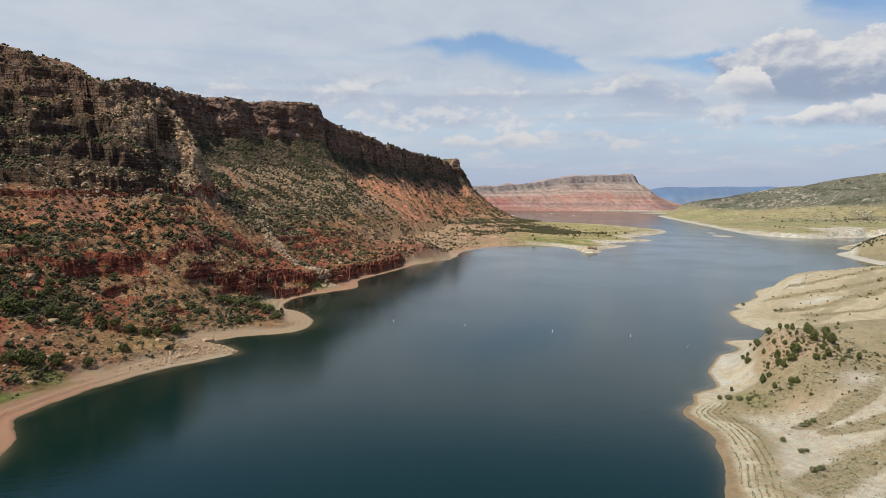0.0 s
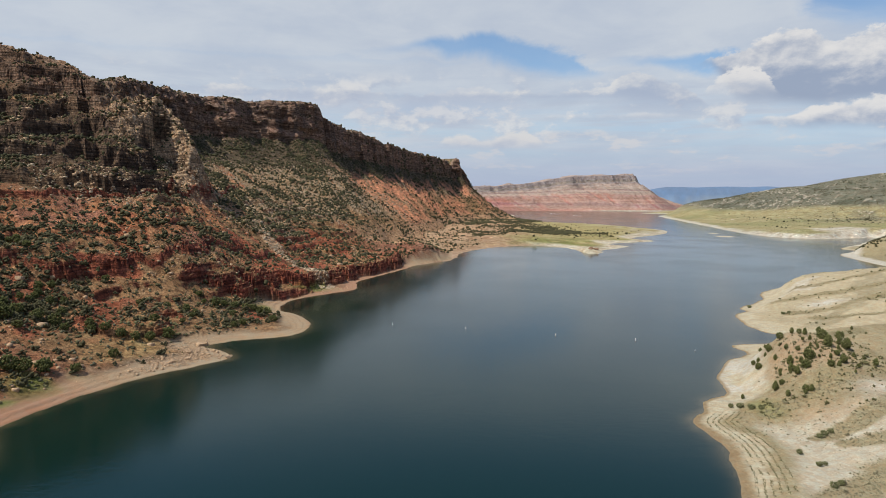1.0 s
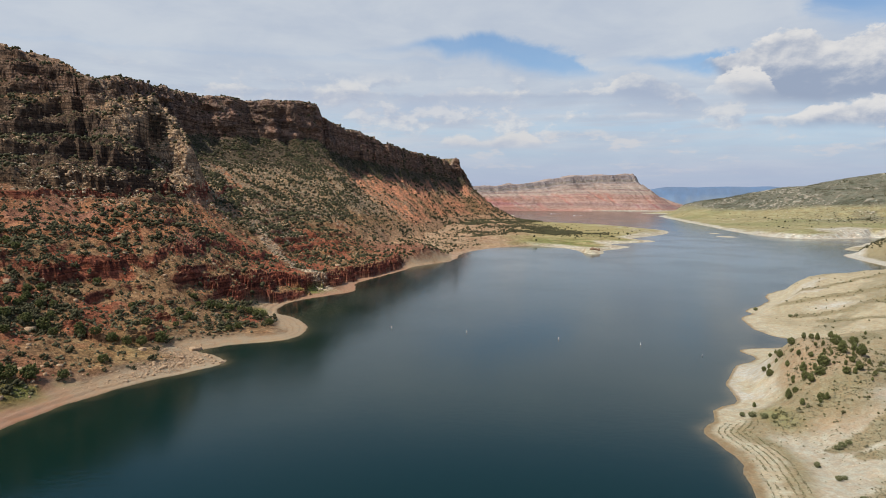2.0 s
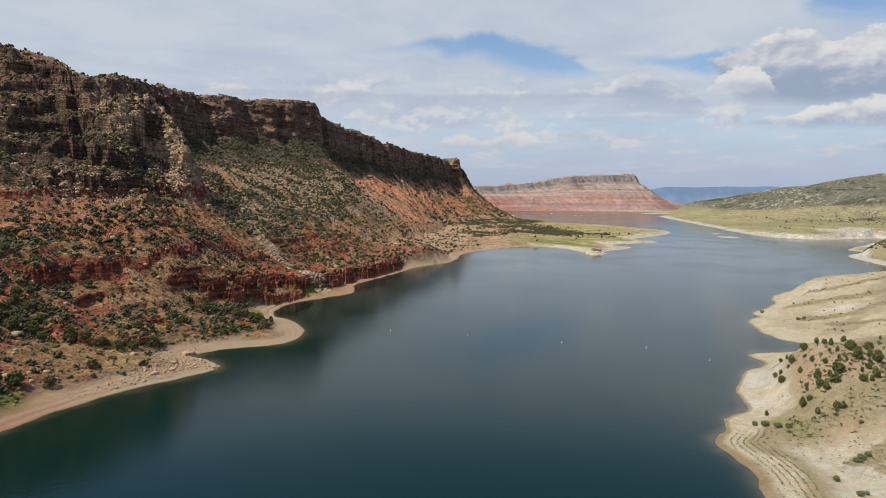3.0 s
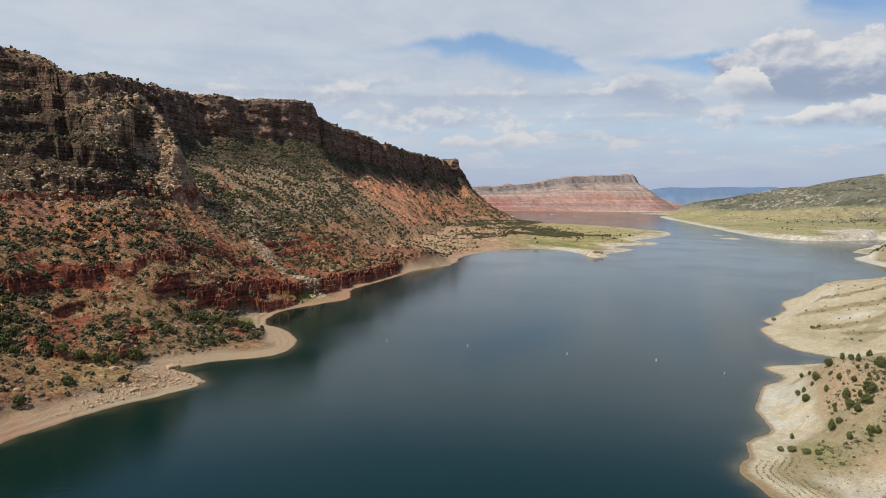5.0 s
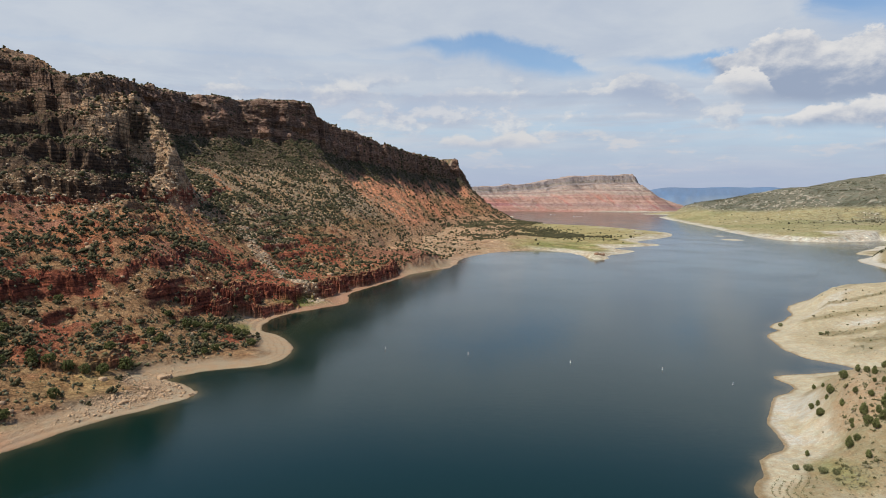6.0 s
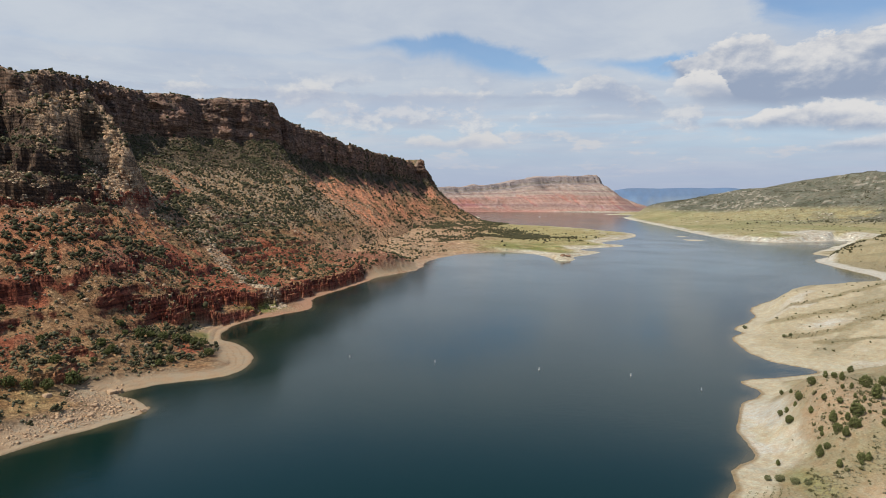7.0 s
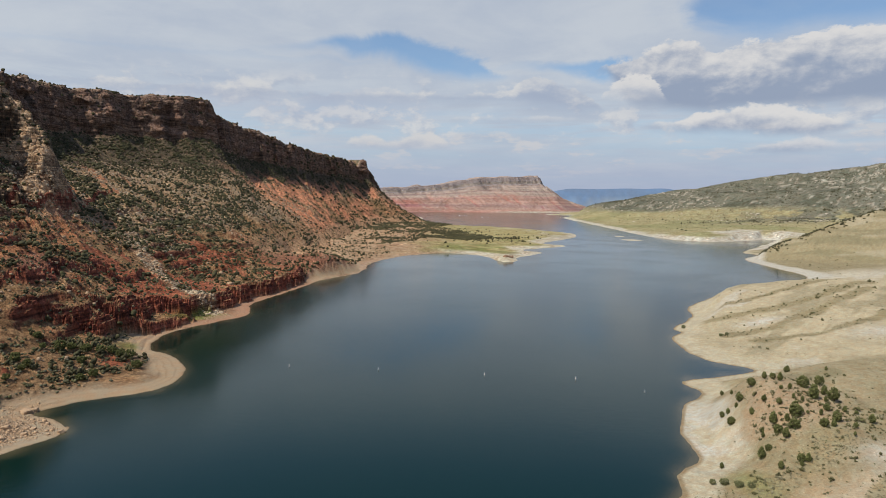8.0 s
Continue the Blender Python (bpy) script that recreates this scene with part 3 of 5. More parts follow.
def hillside():
    cols, U, X, Y, top, sheer, along, ux, uy, face, L = hillside_grid()
    g = sheer * np.interp(U, RISE_U, RISE_SHEER) + (1 - sheer) * np.interp(U, RISE_U, RISE_SLOPED)
    g = g - 0.07 * ease(850, 1250, cols[:, 1])[:, None] * np.sin(math.pi * (U / 0.93).clip(0, 1)) ** 1.5
    Z = top * g
    slope = ease(0.04, 0.2, U) * (1 - ease(0.95, 0.99, U))
    n1, n2 = fbm(X, Y, 70, 4, 81), fbm(X, Y, 16, 4, 82)
    # ribs and gullies running down the slope, lumps, broken ground where the top is not sheer
    ribs = ridges(along, U * 90, 48, 4, 11)
    rills = ridges(along, U * 40, 17, 3, 12)
    Z += slope * ((ribs - 0.6) * 5 * ease(0.1, 0.5, U) + (rills - 0.6) * 3.2 * ease(0.2, 0.5, U) + fbm(X, Y, 60, 5, 3) * 3.2 + fbm(X, Y, 13, 4, 4) * 1.8)
    rough = (1.6 * (1 - sheer)).clip(0, 1) * ease(0.50, 0.60, U) * (1 - ease(0.95, 1.0, U))
    Z += rough * (fbm(X, Y, 42, 4, 21) * 5 + (ridges(along, U * 60, 46, 3, 24) - 0.55) * 9)
    Z += rough * 0.85 * terraces(Z, 18, 0.8 * n1 + 0.22 * n2, 0.42, 0.64)
    Z += rough * (0.55 * terraces(Z, 6.2, 0.6 * n1 + 0.5 * n2, 0.4, 0.7) + fbm(X, Y, 7, 3, 22) * 2.0 + np.round(fbm(X, Y, 9, 2, 25) * 2) * 1.0)
    # broken spur that runs down from the rim
    d, side, t = line_distance(X, Y, SPUR)
    t = t * (len(SPUR) - 1)
    ridge = np.interp(t, np.arange(len(SPUR)), [p[2] for p in SPUR]) - np.where(side < 0, 0.66, 1.7) * d
    ridge += fbm(X, Y, 26, 4, 26) * 6 + 0.6 * terraces(ridge, 9, 0.7 * n1 + 0.4 * n2, 0.35, 0.75) + np.round(fbm(X, Y, 8, 2, 27) * 2) * 1.5 + fbm(X, Y, 6, 3, 28) * 1.6
    spur = ease(-5, 3, ridge - Z) * (1 - ease(46, 78, d + 10 * n2)) * ease(0.47, 0.57, U) * ease(0.2, 1.2, t)
    Z += spur * (ridge - Z).clip(0)
    Z += 0.9 * fbm(X, Y, 4.5, 3, 8) * slope
    # benches of red beds low on the near slope, pale beds above the ledge
    beds = ease(-0.1, 0.3, fbm(X, Y, 55, 3, 14)) * (1 - ease(700, 900, Y)) * ease(7, 14, Z) * (1 - ease(60, 72, Z))
    Z += 0.5 * beds * terraces(Z, 8.5, 0.45 * n1 + 0.1 * n2, 0.55, 0.85)
    # low cliffs
    wob = fbm(X, Y, 30, 3, 31) * 5 + np.round(fbm(X, Y, 17, 2, 33) * 2.2) * 2.6 + np.round(fbm(X, Y, 6.5, 2, 32) * 1.6) * 1.1
    cliff, bench = np.zeros(X.shape), np.zeros(X.shape)
    m = (Y < 900) & (U < 0.75)
    for line, high, reach in SCARPS:
        d, side, t = line_distance(X[m], Y[m], line)
        d = -d * side + wob[m]
        ends = ease(0, 0.05, t) * (1 - ease(0.9, 1.0, t))
        tall = high * np.interp(t, [0, 0.5, 0.8, 1], [1.15, 1.0, 0.75, 0.6])
        bench[m] = np.maximum(bench[m], ends * ease(-0.5, 0.4, d) * (1 - ease(30, 60, d)))
        Z[m] += tall * ends * (0.46 * ease(0, 0.8, d) + 0.32 * ease(2.2, 3.0, d) + 0.22 * ease(4.6, 5.4, d)) * np.exp(-d.clip(0) / reach) - 0.12 * high * ends * ease(-30, -5, d) * (1 - ease(-5, 0, d))
        cliff[m] = np.maximum(cliff[m], ends * ease(-1.0, 0.2, d) * (1 - ease(5.6, 7.2, d)))
    d, side, t = line_distance(X, Y, curve(LEDGE, 4))
    d = d * -side + wob * 0.3
    ends = ease(0, 0.10, t)
    ledge = ends * ease(-0.8, 0.0, d) * (1 - ease(1.5, 3.0, d))
    above = ends * ease(1, 4, d)
    Z += ends * 3.5 * ease(0, 1.0, d) * np.exp(-d.clip(0) / 45)
    # layered cliff below the rim
    shift = face * sheer * (fbm(along, Z * 2.0, 22, 4, 51) * 5.0 + grain2(Z / 5.0 + 40, along / 60, 52) * 2.6 + fbm(along, Z, 5, 2, 54) * 1.4 + np.round(fbm(along, Z * 0.2, 19, 2, 55) * 2) * 1.7)
    X2, Y2 = X + ux * shift, Y + uy * shift
    Z += face * sheer * fbm(along, Z, 9, 3, 53) * 2.5
    # rim edge: caps of uneven height
    capped = ease(0.96, 1.0, U)
    Z += capped * (np.round(fbm(along, U * 40, 34, 3, 61) * 2.0) * 1.8 + fbm(X, Y, 9, 3, 62) * 1.0)
    # beach and lake bed
    sd = shore_distance(X2, Y2, LEFT_LAND) + fbm(X2, Y2, 9, 3, 71) * 1.0 + 0.8
    ramp = np.where(sd < 0, 0.22 * sd, 0.09 * sd + 0.55 * (sd - 16).clip(0))
    ramp = np.where(sd > 0, ramp + 0.25 * np.sin(sd * 1.4) * ease(0, 2, sd) * (1 - ease(8, 14, sd)), ramp)
    Z = np.where((sd > 0) & (Y > 650), np.maximum(Z, low_ground(X2, Y2, sd) - 0.5), Z)
    low = np.maximum(ease(0, 40, sd), bench * ease(4, 8, sd))
    Z = np.where(sd < 0, np.minimum(Z, ramp), np.minimum(Z, ramp) * (1 - low) + Z * low).clip(-7)
    Z = np.where((sd > 0) & (Z < 0.06 * sd.clip(0, 12)), 0.06 * sd.clip(0, 12), Z)
    # layered bluff where the low point begins
    knoll = np.exp(-((X2 + 28) / 36) ** 2 - ((Y2 - 752) / 62) ** 2) * ease(3, 22, sd)
    rise = 15 * knoll * (1 + 0.25 * n1)
    Z += rise + knoll.clip(0, 0.5) * 0.9 * terraces(rise + 0.03 * X2, 3.0, 0.25 * n1 + 0.12 * n2, 0.5, 0.8)

    # soils by layer, with some shade and sunlight put into the colour
    h = Z / top.clip(100)
    steep = steepness(X2, Y2, Z)
    n3 = fbm(along, U * 260, 30, 4, 83)
    n4 = fbm(X, Y, 5, 3, 87)
    near = 1 - ease(640, 860, Y)
    c = np.empty(X.shape + (3,))
    c[:] = TAN
    c = blend(c, RED, ease(0.05, 0.45, n1 + 0.7 * n2) * (1 - ease(0.33, 0.42, h + 0.05 * n1)) * (0.25 + 0.75 * near))
    c = blend(c, ORANGE, ease(0.21, 0.28, h + 0.04 * n2) * (1 - ease(0.36, 0.43, h + 0.03 * n2)) * near * ease(-0.5, 0.1, n3 + 0.2) * 0.9)
    c = blend(c, PINK, ease(0.35, 0.6, n3 + 0.3 * n2) * ease(0.17, 0.24, h) * (1 - ease(0.36, 0.43, h)) * near * 0.8)
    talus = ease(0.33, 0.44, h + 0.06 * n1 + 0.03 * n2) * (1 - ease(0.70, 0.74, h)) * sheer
    talus = np.maximum(talus, ease(520, 640, Y) * ease(0.16, 0.24, h + 0.06 * n1) * (1 - ease(0.70, 0.74, h)) * (1 - ease(1100, 1500, Y)))
    c = blend(c, OLIVE, talus * 0.85)
    streak = ease(0.30, 0.5, fbm(along, U * 26, 15, 3, 84)) * talus
    c = blend(c, (0.46, 0.22, 0.115), streak * (1 - ease(0.52, 0.62, h)) * 0.8)
    c = blend(c, (0.37, 0.29, 0.19), ease(0.25, 0.55, fbm(along, U * 20, 9, 3, 88)) * talus * 0.7)
    # upper talus darkened: the cliff's shadow put into the soil, plus thick scrub
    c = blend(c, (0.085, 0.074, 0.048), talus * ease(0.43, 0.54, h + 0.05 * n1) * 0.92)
    far_red = ease(960, 1120, Y) * ease(0.06, 0.16, h) * (1 - ease(0.52, 0.64, h + 0.1 * n1)) * ease(-0.45, 0.1, n2 + n1)
    c = blend(c, (0.60, 0.29, 0.16), far_red * 0.9)
    c = blend(c, (0.47, 0.325, 0.19), ease(690, 800, Y) * (1 - ease(0.10, 0.20, h)) * 0.85)
    pale = above * (1 - ease(0.55, 0.95, sheer)) * (1 - ease(0.70, 0.80, h))
    c = blend(c, (0.135, 0.092, 0.048), pale * ease(-0.5, 0.1, n2 + 0.2))
    strata = grain2(Z / 2.6 + 0.5 * n1 + 20, along / 90, 91)
    c = blend(c, (0.105, 0.07, 0.045), pale * ease(0.1, 0.5, strata) * 0.7)
    # crag rock darkened in its colour to stand in for shade
    c = blend(c, (0.115, 0.083, 0.058), rough * ease(0.12, 0.35, steep + 0.15 * n2))
    c = blend(c, (0.095, 0.08, 0.05), rough * (1 - ease(0.08, 0.2, steep + 0.1 * n2)) * 0.7)
    # tan spur rock, made paler in its colour to look sunlit
    c = blend(c, (0.54, 0.41, 0.26), (1.3 * spur).clip(0, 1) * ease(-0.35, 0.1, fbm(X, Y, 9, 3, 96)) * 0.9)
    rock = ease(0.36, 0.52, steep) * (1 - rough) * (1 - face * sheer)
    c = blend(c, DEEP_RED, rock * (1 - ease(0.34, 0.40, h)) * (0.3 + 0.7 * near) * 0.85)
    c = blend(c, DEEP_RED, np.maximum(cliff * ease(0.15, 0.35, steep), ledge * ease(0.14, 0.30, steep)) * 0.95)
    c = blend(c, (0.25, 0.10, 0.058), (1 - ease(240, 268, Y)) * ease(8, 15, sd + 4 * n2) * (1 - ease(60, 90, sd)) * 0.8)
    layer = grain2(Z / 1.3 + 0.5 * n1 + 70, along / 70, 97)
    c *= (1 + 0.38 * layer * np.maximum(cliff, ledge))[..., None]
    chute = line_distance(X2, Y2, CHUTE)[0] + 3 * n2
    c = blend(c, (0.44, 0.31, 0.19), (1 - ease(4, 10, chute)) * 0.8)
    c = blend(c, GREY_ROCK, face * sheer)
    c = blend(c, (0.27, 0.175, 0.125), face * sheer * ease(0.1, 0.5, fbm(along, Z * 2.5, 30, 4, 85)) * 0.7)
    c = blend(c, (0.115, 0.10, 0.085), face * sheer * ease(0.2, 0.5, fbm(along * 2.5, Z * 0.6, 22, 4, 89)) * 0.6)
    c = blend(c, (0.42, 0.24, 0.145), (2.5 * knoll).clip(0, 1) * 0.85)
    c = blend(c, (0.24, 0.115, 0.07), (2.5 * knoll).clip(0, 1) * np.maximum(ease(0.10, 0.28, steep), ease(0.0, 0.25, grain2(Z / 1.7 + 0.4 * n1 + 60, along / 80, 92))) * 0.85)
    bed = grain2(Z / 3.2 + 0.6 * n1 + 50, 0 * Z, 90)
    c *= (1 + 0.30 * bed * face * sheer)[..., None]
    c = blend(c, CAP, capped * ease(-0.2, 0.3, n2 + 0.3))
    c = blend(c, (0.13, 0.125, 0.07), ease(1.012, 1.03, U) * ease(-0.3, 0.2, n2))
    c *= (1 + 0.24 * n4)[..., None] * np.array((1.10, 0.955, 0.905))
    shore = (1 - ease(9, 22, sd + 5 * n2 + 1 * (1 - ease(200, 245, Y)))) * (1 - bench)
    warm = ease(395, 480, Y) * (1 - ease(640, 700, Y)) + (1 - ease(215, 255, Y))
    sand = np.empty(c.shape)
    sand[:] = SAND
    sand = blend(sand, (0.33, 0.175, 0.105), warm.clip(0, 1) * 0.9)
    sand = blend(sand, (0.38, 0.30, 0.205), np.exp(-(((X2 + 112) / 18) ** 2 + ((Y2 - 276) / 16) ** 2)) * 0.9)
    rings = ease(0.55, 0.95, np.sin(sd * 1.9 + 0.8 * n2)) * ease(2, 4, sd) * (1 - ease(11, 15, sd))
    sand = blend(sand, (0.25, 0.165, 0.10), rings * 0.45)
    c = c * (1 - shore[..., None]) + sand * shore[..., None]
    green = ease(0.1, 0.4, fbm(X, Y, 22, 3, 86) + 0.2) * ease(8, 14, sd) * (1 - ease(24, 34, sd)) * (1 - ease(5, 8, Z)) * warm.clip(0, 1)
    lawn = np.exp(-(((X2 + 146) / 9) ** 2 + ((Y2 - 233) / 15) ** 2)) + 0.9 * np.exp(-(((X2 + 112) / 7) ** 2 + ((Y2 - 404) / 10) ** 2))
    green = np.maximum(green, lawn * ease(-0.3, 0.2, n2 + 0.2) * ease(4, 8, sd))
    c = blend(c, GRASS, green.clip(0, 1) * 0.9)
    meadow = np.exp(-(((X2 + 135) / 18) ** 2 + ((Y2 - 285) / 24) ** 2)) * ease(16, 26, sd)
    c = blend(c, (0.40, 0.265, 0.11), meadow * 0.85)
    damp = (1 - ease(0.2, 1.0, sd))
    c = blend(c, (0.16, 0.105, 0.06), damp * 0.8)
    # near soils a little brighter; far slope lightened in colour as if sunlit
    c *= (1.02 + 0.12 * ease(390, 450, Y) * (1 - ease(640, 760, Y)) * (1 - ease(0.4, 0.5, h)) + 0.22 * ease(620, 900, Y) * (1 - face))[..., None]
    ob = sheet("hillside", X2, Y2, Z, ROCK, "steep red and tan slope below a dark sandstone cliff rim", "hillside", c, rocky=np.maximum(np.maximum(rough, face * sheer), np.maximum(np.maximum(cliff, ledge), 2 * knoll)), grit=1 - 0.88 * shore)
    return dict(X=X2, Y=Y2, Z=Z, U=U, sd=sd, cliff=np.maximum(np.maximum(cliff, ledge), face * sheer), h=h, n1=n1, n2=n2, knoll=knoll, sheer=sheer, along=along, talus=talus, rough=rough, steep=steep, streak=streak, far_red=far_red, spur=spur, chute=chute)


# ---- low green point of land ----
def point_of_land():
    X, Y = fan((0, 30), np.linspace(-10, 27, 250), np.geomspace(600, 3600, 190))
    sd = shore_distance(X, Y, LEFT_LAND) + fbm(X, Y, 22, 4, 91) * 4
    Z = low_ground(X, Y, sd)
    Z = Z.clip(-6)
    c = np.empty(X.shape + (3,))
    c[:] = (0.37, 0.305, 0.135)
    n, n2 = fbm(X, Y, 60, 4, 93), fbm(X, Y, 18, 3, 94)
    c = blend(c, (0.20, 0.205, 0.06), ease(-0.15, 0.35, n) * (1 - ease(50, 130, sd)) * (1 - ease(1150, 1350, Y)))
    c = blend(c, (0.42, 0.26, 0.16), (1 - ease(40, 190, X - 0.12 * (Y - 900) + 40 * n)) * 0.85)
    c = blend(c, (0.52, 0.45, 0.33), (1 - ease(16, 38, sd + 12 * n)) * ease(100, 170, X))
    c = blend(c, (0.46, 0.40, 0.29), ease(0.1, 0.35, n2) * ease(330, 420, X) * (1 - ease(60, 120, sd)) * 0.8)
    c = blend(c, (0.42, 0.28, 0.18), (1 - ease(5, 14, sd + 4 * n)) * (1 - ease(100, 170, X)))
    c = blend(c, (0.50, 0.42, 0.29), np.exp(-((X - 200) / 20) ** 2 - ((Y - 875) / 34) ** 2))
    sheet("point_of_land", X, Y, Z, PLAIN, "low grassy point with pale sandy edges running into the lake", "land", c)
    return dict(X=X, Y=Y, Z=Z, sd=sd)


# ---- pale shore with its hills ----
def right_height(X, Y, sd):
    inland = ease(3, 24, sd)
    Z = np.where(sd < 0, 0.2 * sd, 0.085 * sd.clip(0, 14) + 0.05 * (sd - 14).clip(0, 200))
    # ridge with the junipers
    crest = 17 * ease(0.0, 1.0, (X - 98) / 40) + 0.02 * (X - 150).clip(0)
    away = Y - (252 + 0.12 * (X - 140))
    ridge = crest * np.exp(-np.where(away > 0, (away / 36) ** 2, (away / 58) ** 2))
    # headland beyond the small cove
    head = 13 * np.exp(-(((X - 300) / 95) ** 2 + ((Y - 470) / 80) ** 2)) + 12 * ease(230, 420, X) * np.exp(-((Y - 450) / 110) ** 2)
    # long grassy hill that comes down to the far cove
    hc = np.where(X < 735, 0.33 * (X - 522).clip(0), 70 + 0.10 * (X - 735))
    across = Y - 866
    hill = hc - np.where(across > 0, 0.42 * across, -0.22 * across)
    Z = Z + inland * np.maximum(ridge + head, 0)
    Z = np.where(sd > 0, np.maximum(Z, hill * ease(0, 30, sd)), Z)
    gully = ridges(X * 0.6 + Y * 0.8, X * -0.8 + Y * 0.6, 60, 4, 101)
    Z += inland * (fbm(X, Y, 45, 5, 102) * 1.6 - (gully - 0.55) * 2.4 * ease(8, 40, sd) + fbm(X, Y, 8, 3, 103) * 0.35)
    return Z


# grassy stripes between the washed-out chalk gullies: line in plan, half width
STRIPES = [([(107, 187), (123, 192), (135, 198), (165, 222)], 3.2), ([(112, 183), (124, 181.6), (155, 186)], 2.6), ([(92, 150), (112, 164), (145, 172)], 6.5),
           ([(104, 208), (118, 211), (135, 214)], 4.0), ([(196, 421), (229, 423), (257, 422), (294, 430), (350, 450)], 5.0),
           ([(207, 389), (240, 393), (279, 408), (340, 436)], 4.0), ([(215, 375), (260, 372), (310, 390)], 3.5), ([(230, 450), (270, 452), (330, 470)], 4.0)]


def right_shore():
    X, Y = fan((0, 30), np.linspace(9, 57, 450), np.geomspace(55, 1350, 560))
    sd = shore_distance(X, Y, RIGHT_LAND) + fbm(X, Y, 10, 3, 104) * 1.0
    Z = right_height(X, Y, sd).clip(-7)
    Z = np.where(sd > 0.5, np.maximum(Z, 0.07 * sd.clip(0, 10)), Z)
    Z += 0.05 * np.sin(sd * 2.2 + fbm(X, Y, 14, 2, 105) * 2) * ease(1, 4, sd) * (1 - ease(12, 18, sd))
    c = np.empty(X.shape + (3,))
    c[:] = DRY
    n1, n2 = fbm(X, Y, 55, 4, 111), fbm(X, Y, 13, 4, 112)
    bands = fbm(X * -0.62 + Y * 0.78, (X * 0.78 + Y * 0.62) * 0.12, 13, 4, 113)
    head = ease(318, 340, Y) * (1 - ease(640, 720, Y))
    wide = fbm(X * -0.55 + Y * 0.84, (X * 0.84 + Y * 0.55) * 0.3, 34, 4, 117)
    c = blend(c, (0.42, 0.35, 0.225), head * 0.9)
    c = blend(c, (0.32, 0.265, 0.16), head * ease(0.15, 0.35, wide + 0.2 * n2) * 0.4)
    c = blend(c, (0.20, 0.17, 0.095), head * ease(0.30, 0.5, bands + 0.3 * n2 + 0.2 * wide) * ease(12, 24, sd) * 0.45)
    c = blend(c, WHITE, head * ease(0.18, 0.32, -wide + 0.2 * n1) * 0.8)
    near = 1 - ease(300, 330, Y)
    c = blend(c, (0.30, 0.245, 0.145), near * ease(-0.2, 0.3, n1 + 0.4 * n2) * 0.75)
    c = blend(c, (0.19, 0.165, 0.09), near * ease(0.1, 0.45, fbm(X, Y, 24, 4, 118)) * ease(18, 34, sd) * 0.8)
    wob = fbm(X, Y, 9, 3, 119) * 2.2
    open_chalk = near * (1 - ease(198, 206, Y - 0.12 * (X - 110))) * ease(13, 19, sd + 3 * n2)
    c = blend(c, (0.43, 0.38, 0.285), open_chalk * 0.85)
    c = blend(c, (0.385, 0.275, 0.165), np.exp(-((X - 114) / 15) ** 2 - ((Y - 203 + 0.3 * (X - 114)) / 7) ** 2) * near * 0.9)
    c = blend(c, (0.225, 0.19, 0.105), np.exp(-((X - 132) / 24) ** 2 - ((Y - 211 - 0.12 * (X - 130)) / 9) ** 2) * ease(-0.8, -0.1, n2) * 0.95)
    stripe = np.zeros(X.shape)
    for line, wide_at in STRIPES:
        stripe = np.maximum(stripe, 1 - ease(0.6, 1.15, (line_distance(X, Y, line)[0] + wob) / wide_at))
    c = blend(c, (0.24, 0.195, 0.105), stripe * ease(10, 15, sd) * 0.85)
    c = blend(c, (0.46, 0.42, 0.34), np.exp(-((X - 139) / 7) ** 2 - ((Y - 208) / 4) ** 2) + np.exp(-((X - 240) / 13) ** 2 - ((Y - 405) / 5) ** 2))
    c = blend(c, (0.47, 0.43, 0.35), np.exp(-((X - 290) / 24) ** 2 - ((Y - 362) / 9) ** 2) * 0.9)
    c = blend(c, (0.255, 0.205, 0.115), np.exp(-((X - 113) / 19) ** 2 - ((Y - 213) / 7) ** 2) * ease(-0.5, 0.0, n2 + 0.2) * 0.9)
    c = blend(c, (0.335, 0.235, 0.145), np.exp(-((X - 130) / 20) ** 2 - ((Y - 238) / 24) ** 2) * ease(-0.3, 0.2, n2 + 0.3) * 0.8)
    grassy = ease(0, 14, 0.33 * (X - 522) - 0.22 * (866 - Y)) * ease(600, 680, Y)
    c = blend(c, (0.285, 0.235, 0.135), grassy * 0.95)
    c = blend(c, (0.21, 0.18, 0.10), grassy * ease(0.25, 0.45, fbm(X * 0.7 + Y * 0.7, (X * 0.7 - Y * 0.7) * 0.12, 12, 3, 120)) * 0.8)
    c = blend(c, (0.36, 0.31, 0.205), grassy * ease(0.25, 0.5, fbm(X * 0.5 + Y * 0.86, (X * 0.86 - Y * 0.5) * 0.15, 15, 3, 121)) * 0.7)
    cove = np.exp(-((X - 121) / 15) ** 2 - ((Y - 268) / 26) ** 2) + np.exp(-((X - 106) / 11) ** 2 - ((Y - 240) / 12) ** 2)
    strand = ease(590, 670, Y) * (1 - ease(900, 960, Y))
    width = 10 + 7 * cove.clip(0, 1) + 4 * head + 12 * strand
    beach = 1 - ease(0.75, 1.25, (sd + 5 * n2) / width)
    c = blend(c, (0.42, 0.36, 0.245), beach * 0.92)
    c = blend(c, (0.435, 0.40, 0.325), beach * np.maximum(cove.clip(0, 1) * ease(-0.5, 0.0, n2), strand))
    c = blend(c, (0.22, 0.15, 0.075), (1 - ease(0.4, 1.0, sd / (1.8 + 3.2 * (1 - ease(190, 225, Y))))) * 0.85)
    lines = ease(0.35, 0.85, np.sin(sd * 2.4 + fbm(X, Y, 14, 2, 105) * 0.8)) * ease(3.5, 5, sd) * (1 - ease(12, 14.5, sd)) * ease(-0.7, 0.0, fbm(X, Y, 2.2, 2, 114))
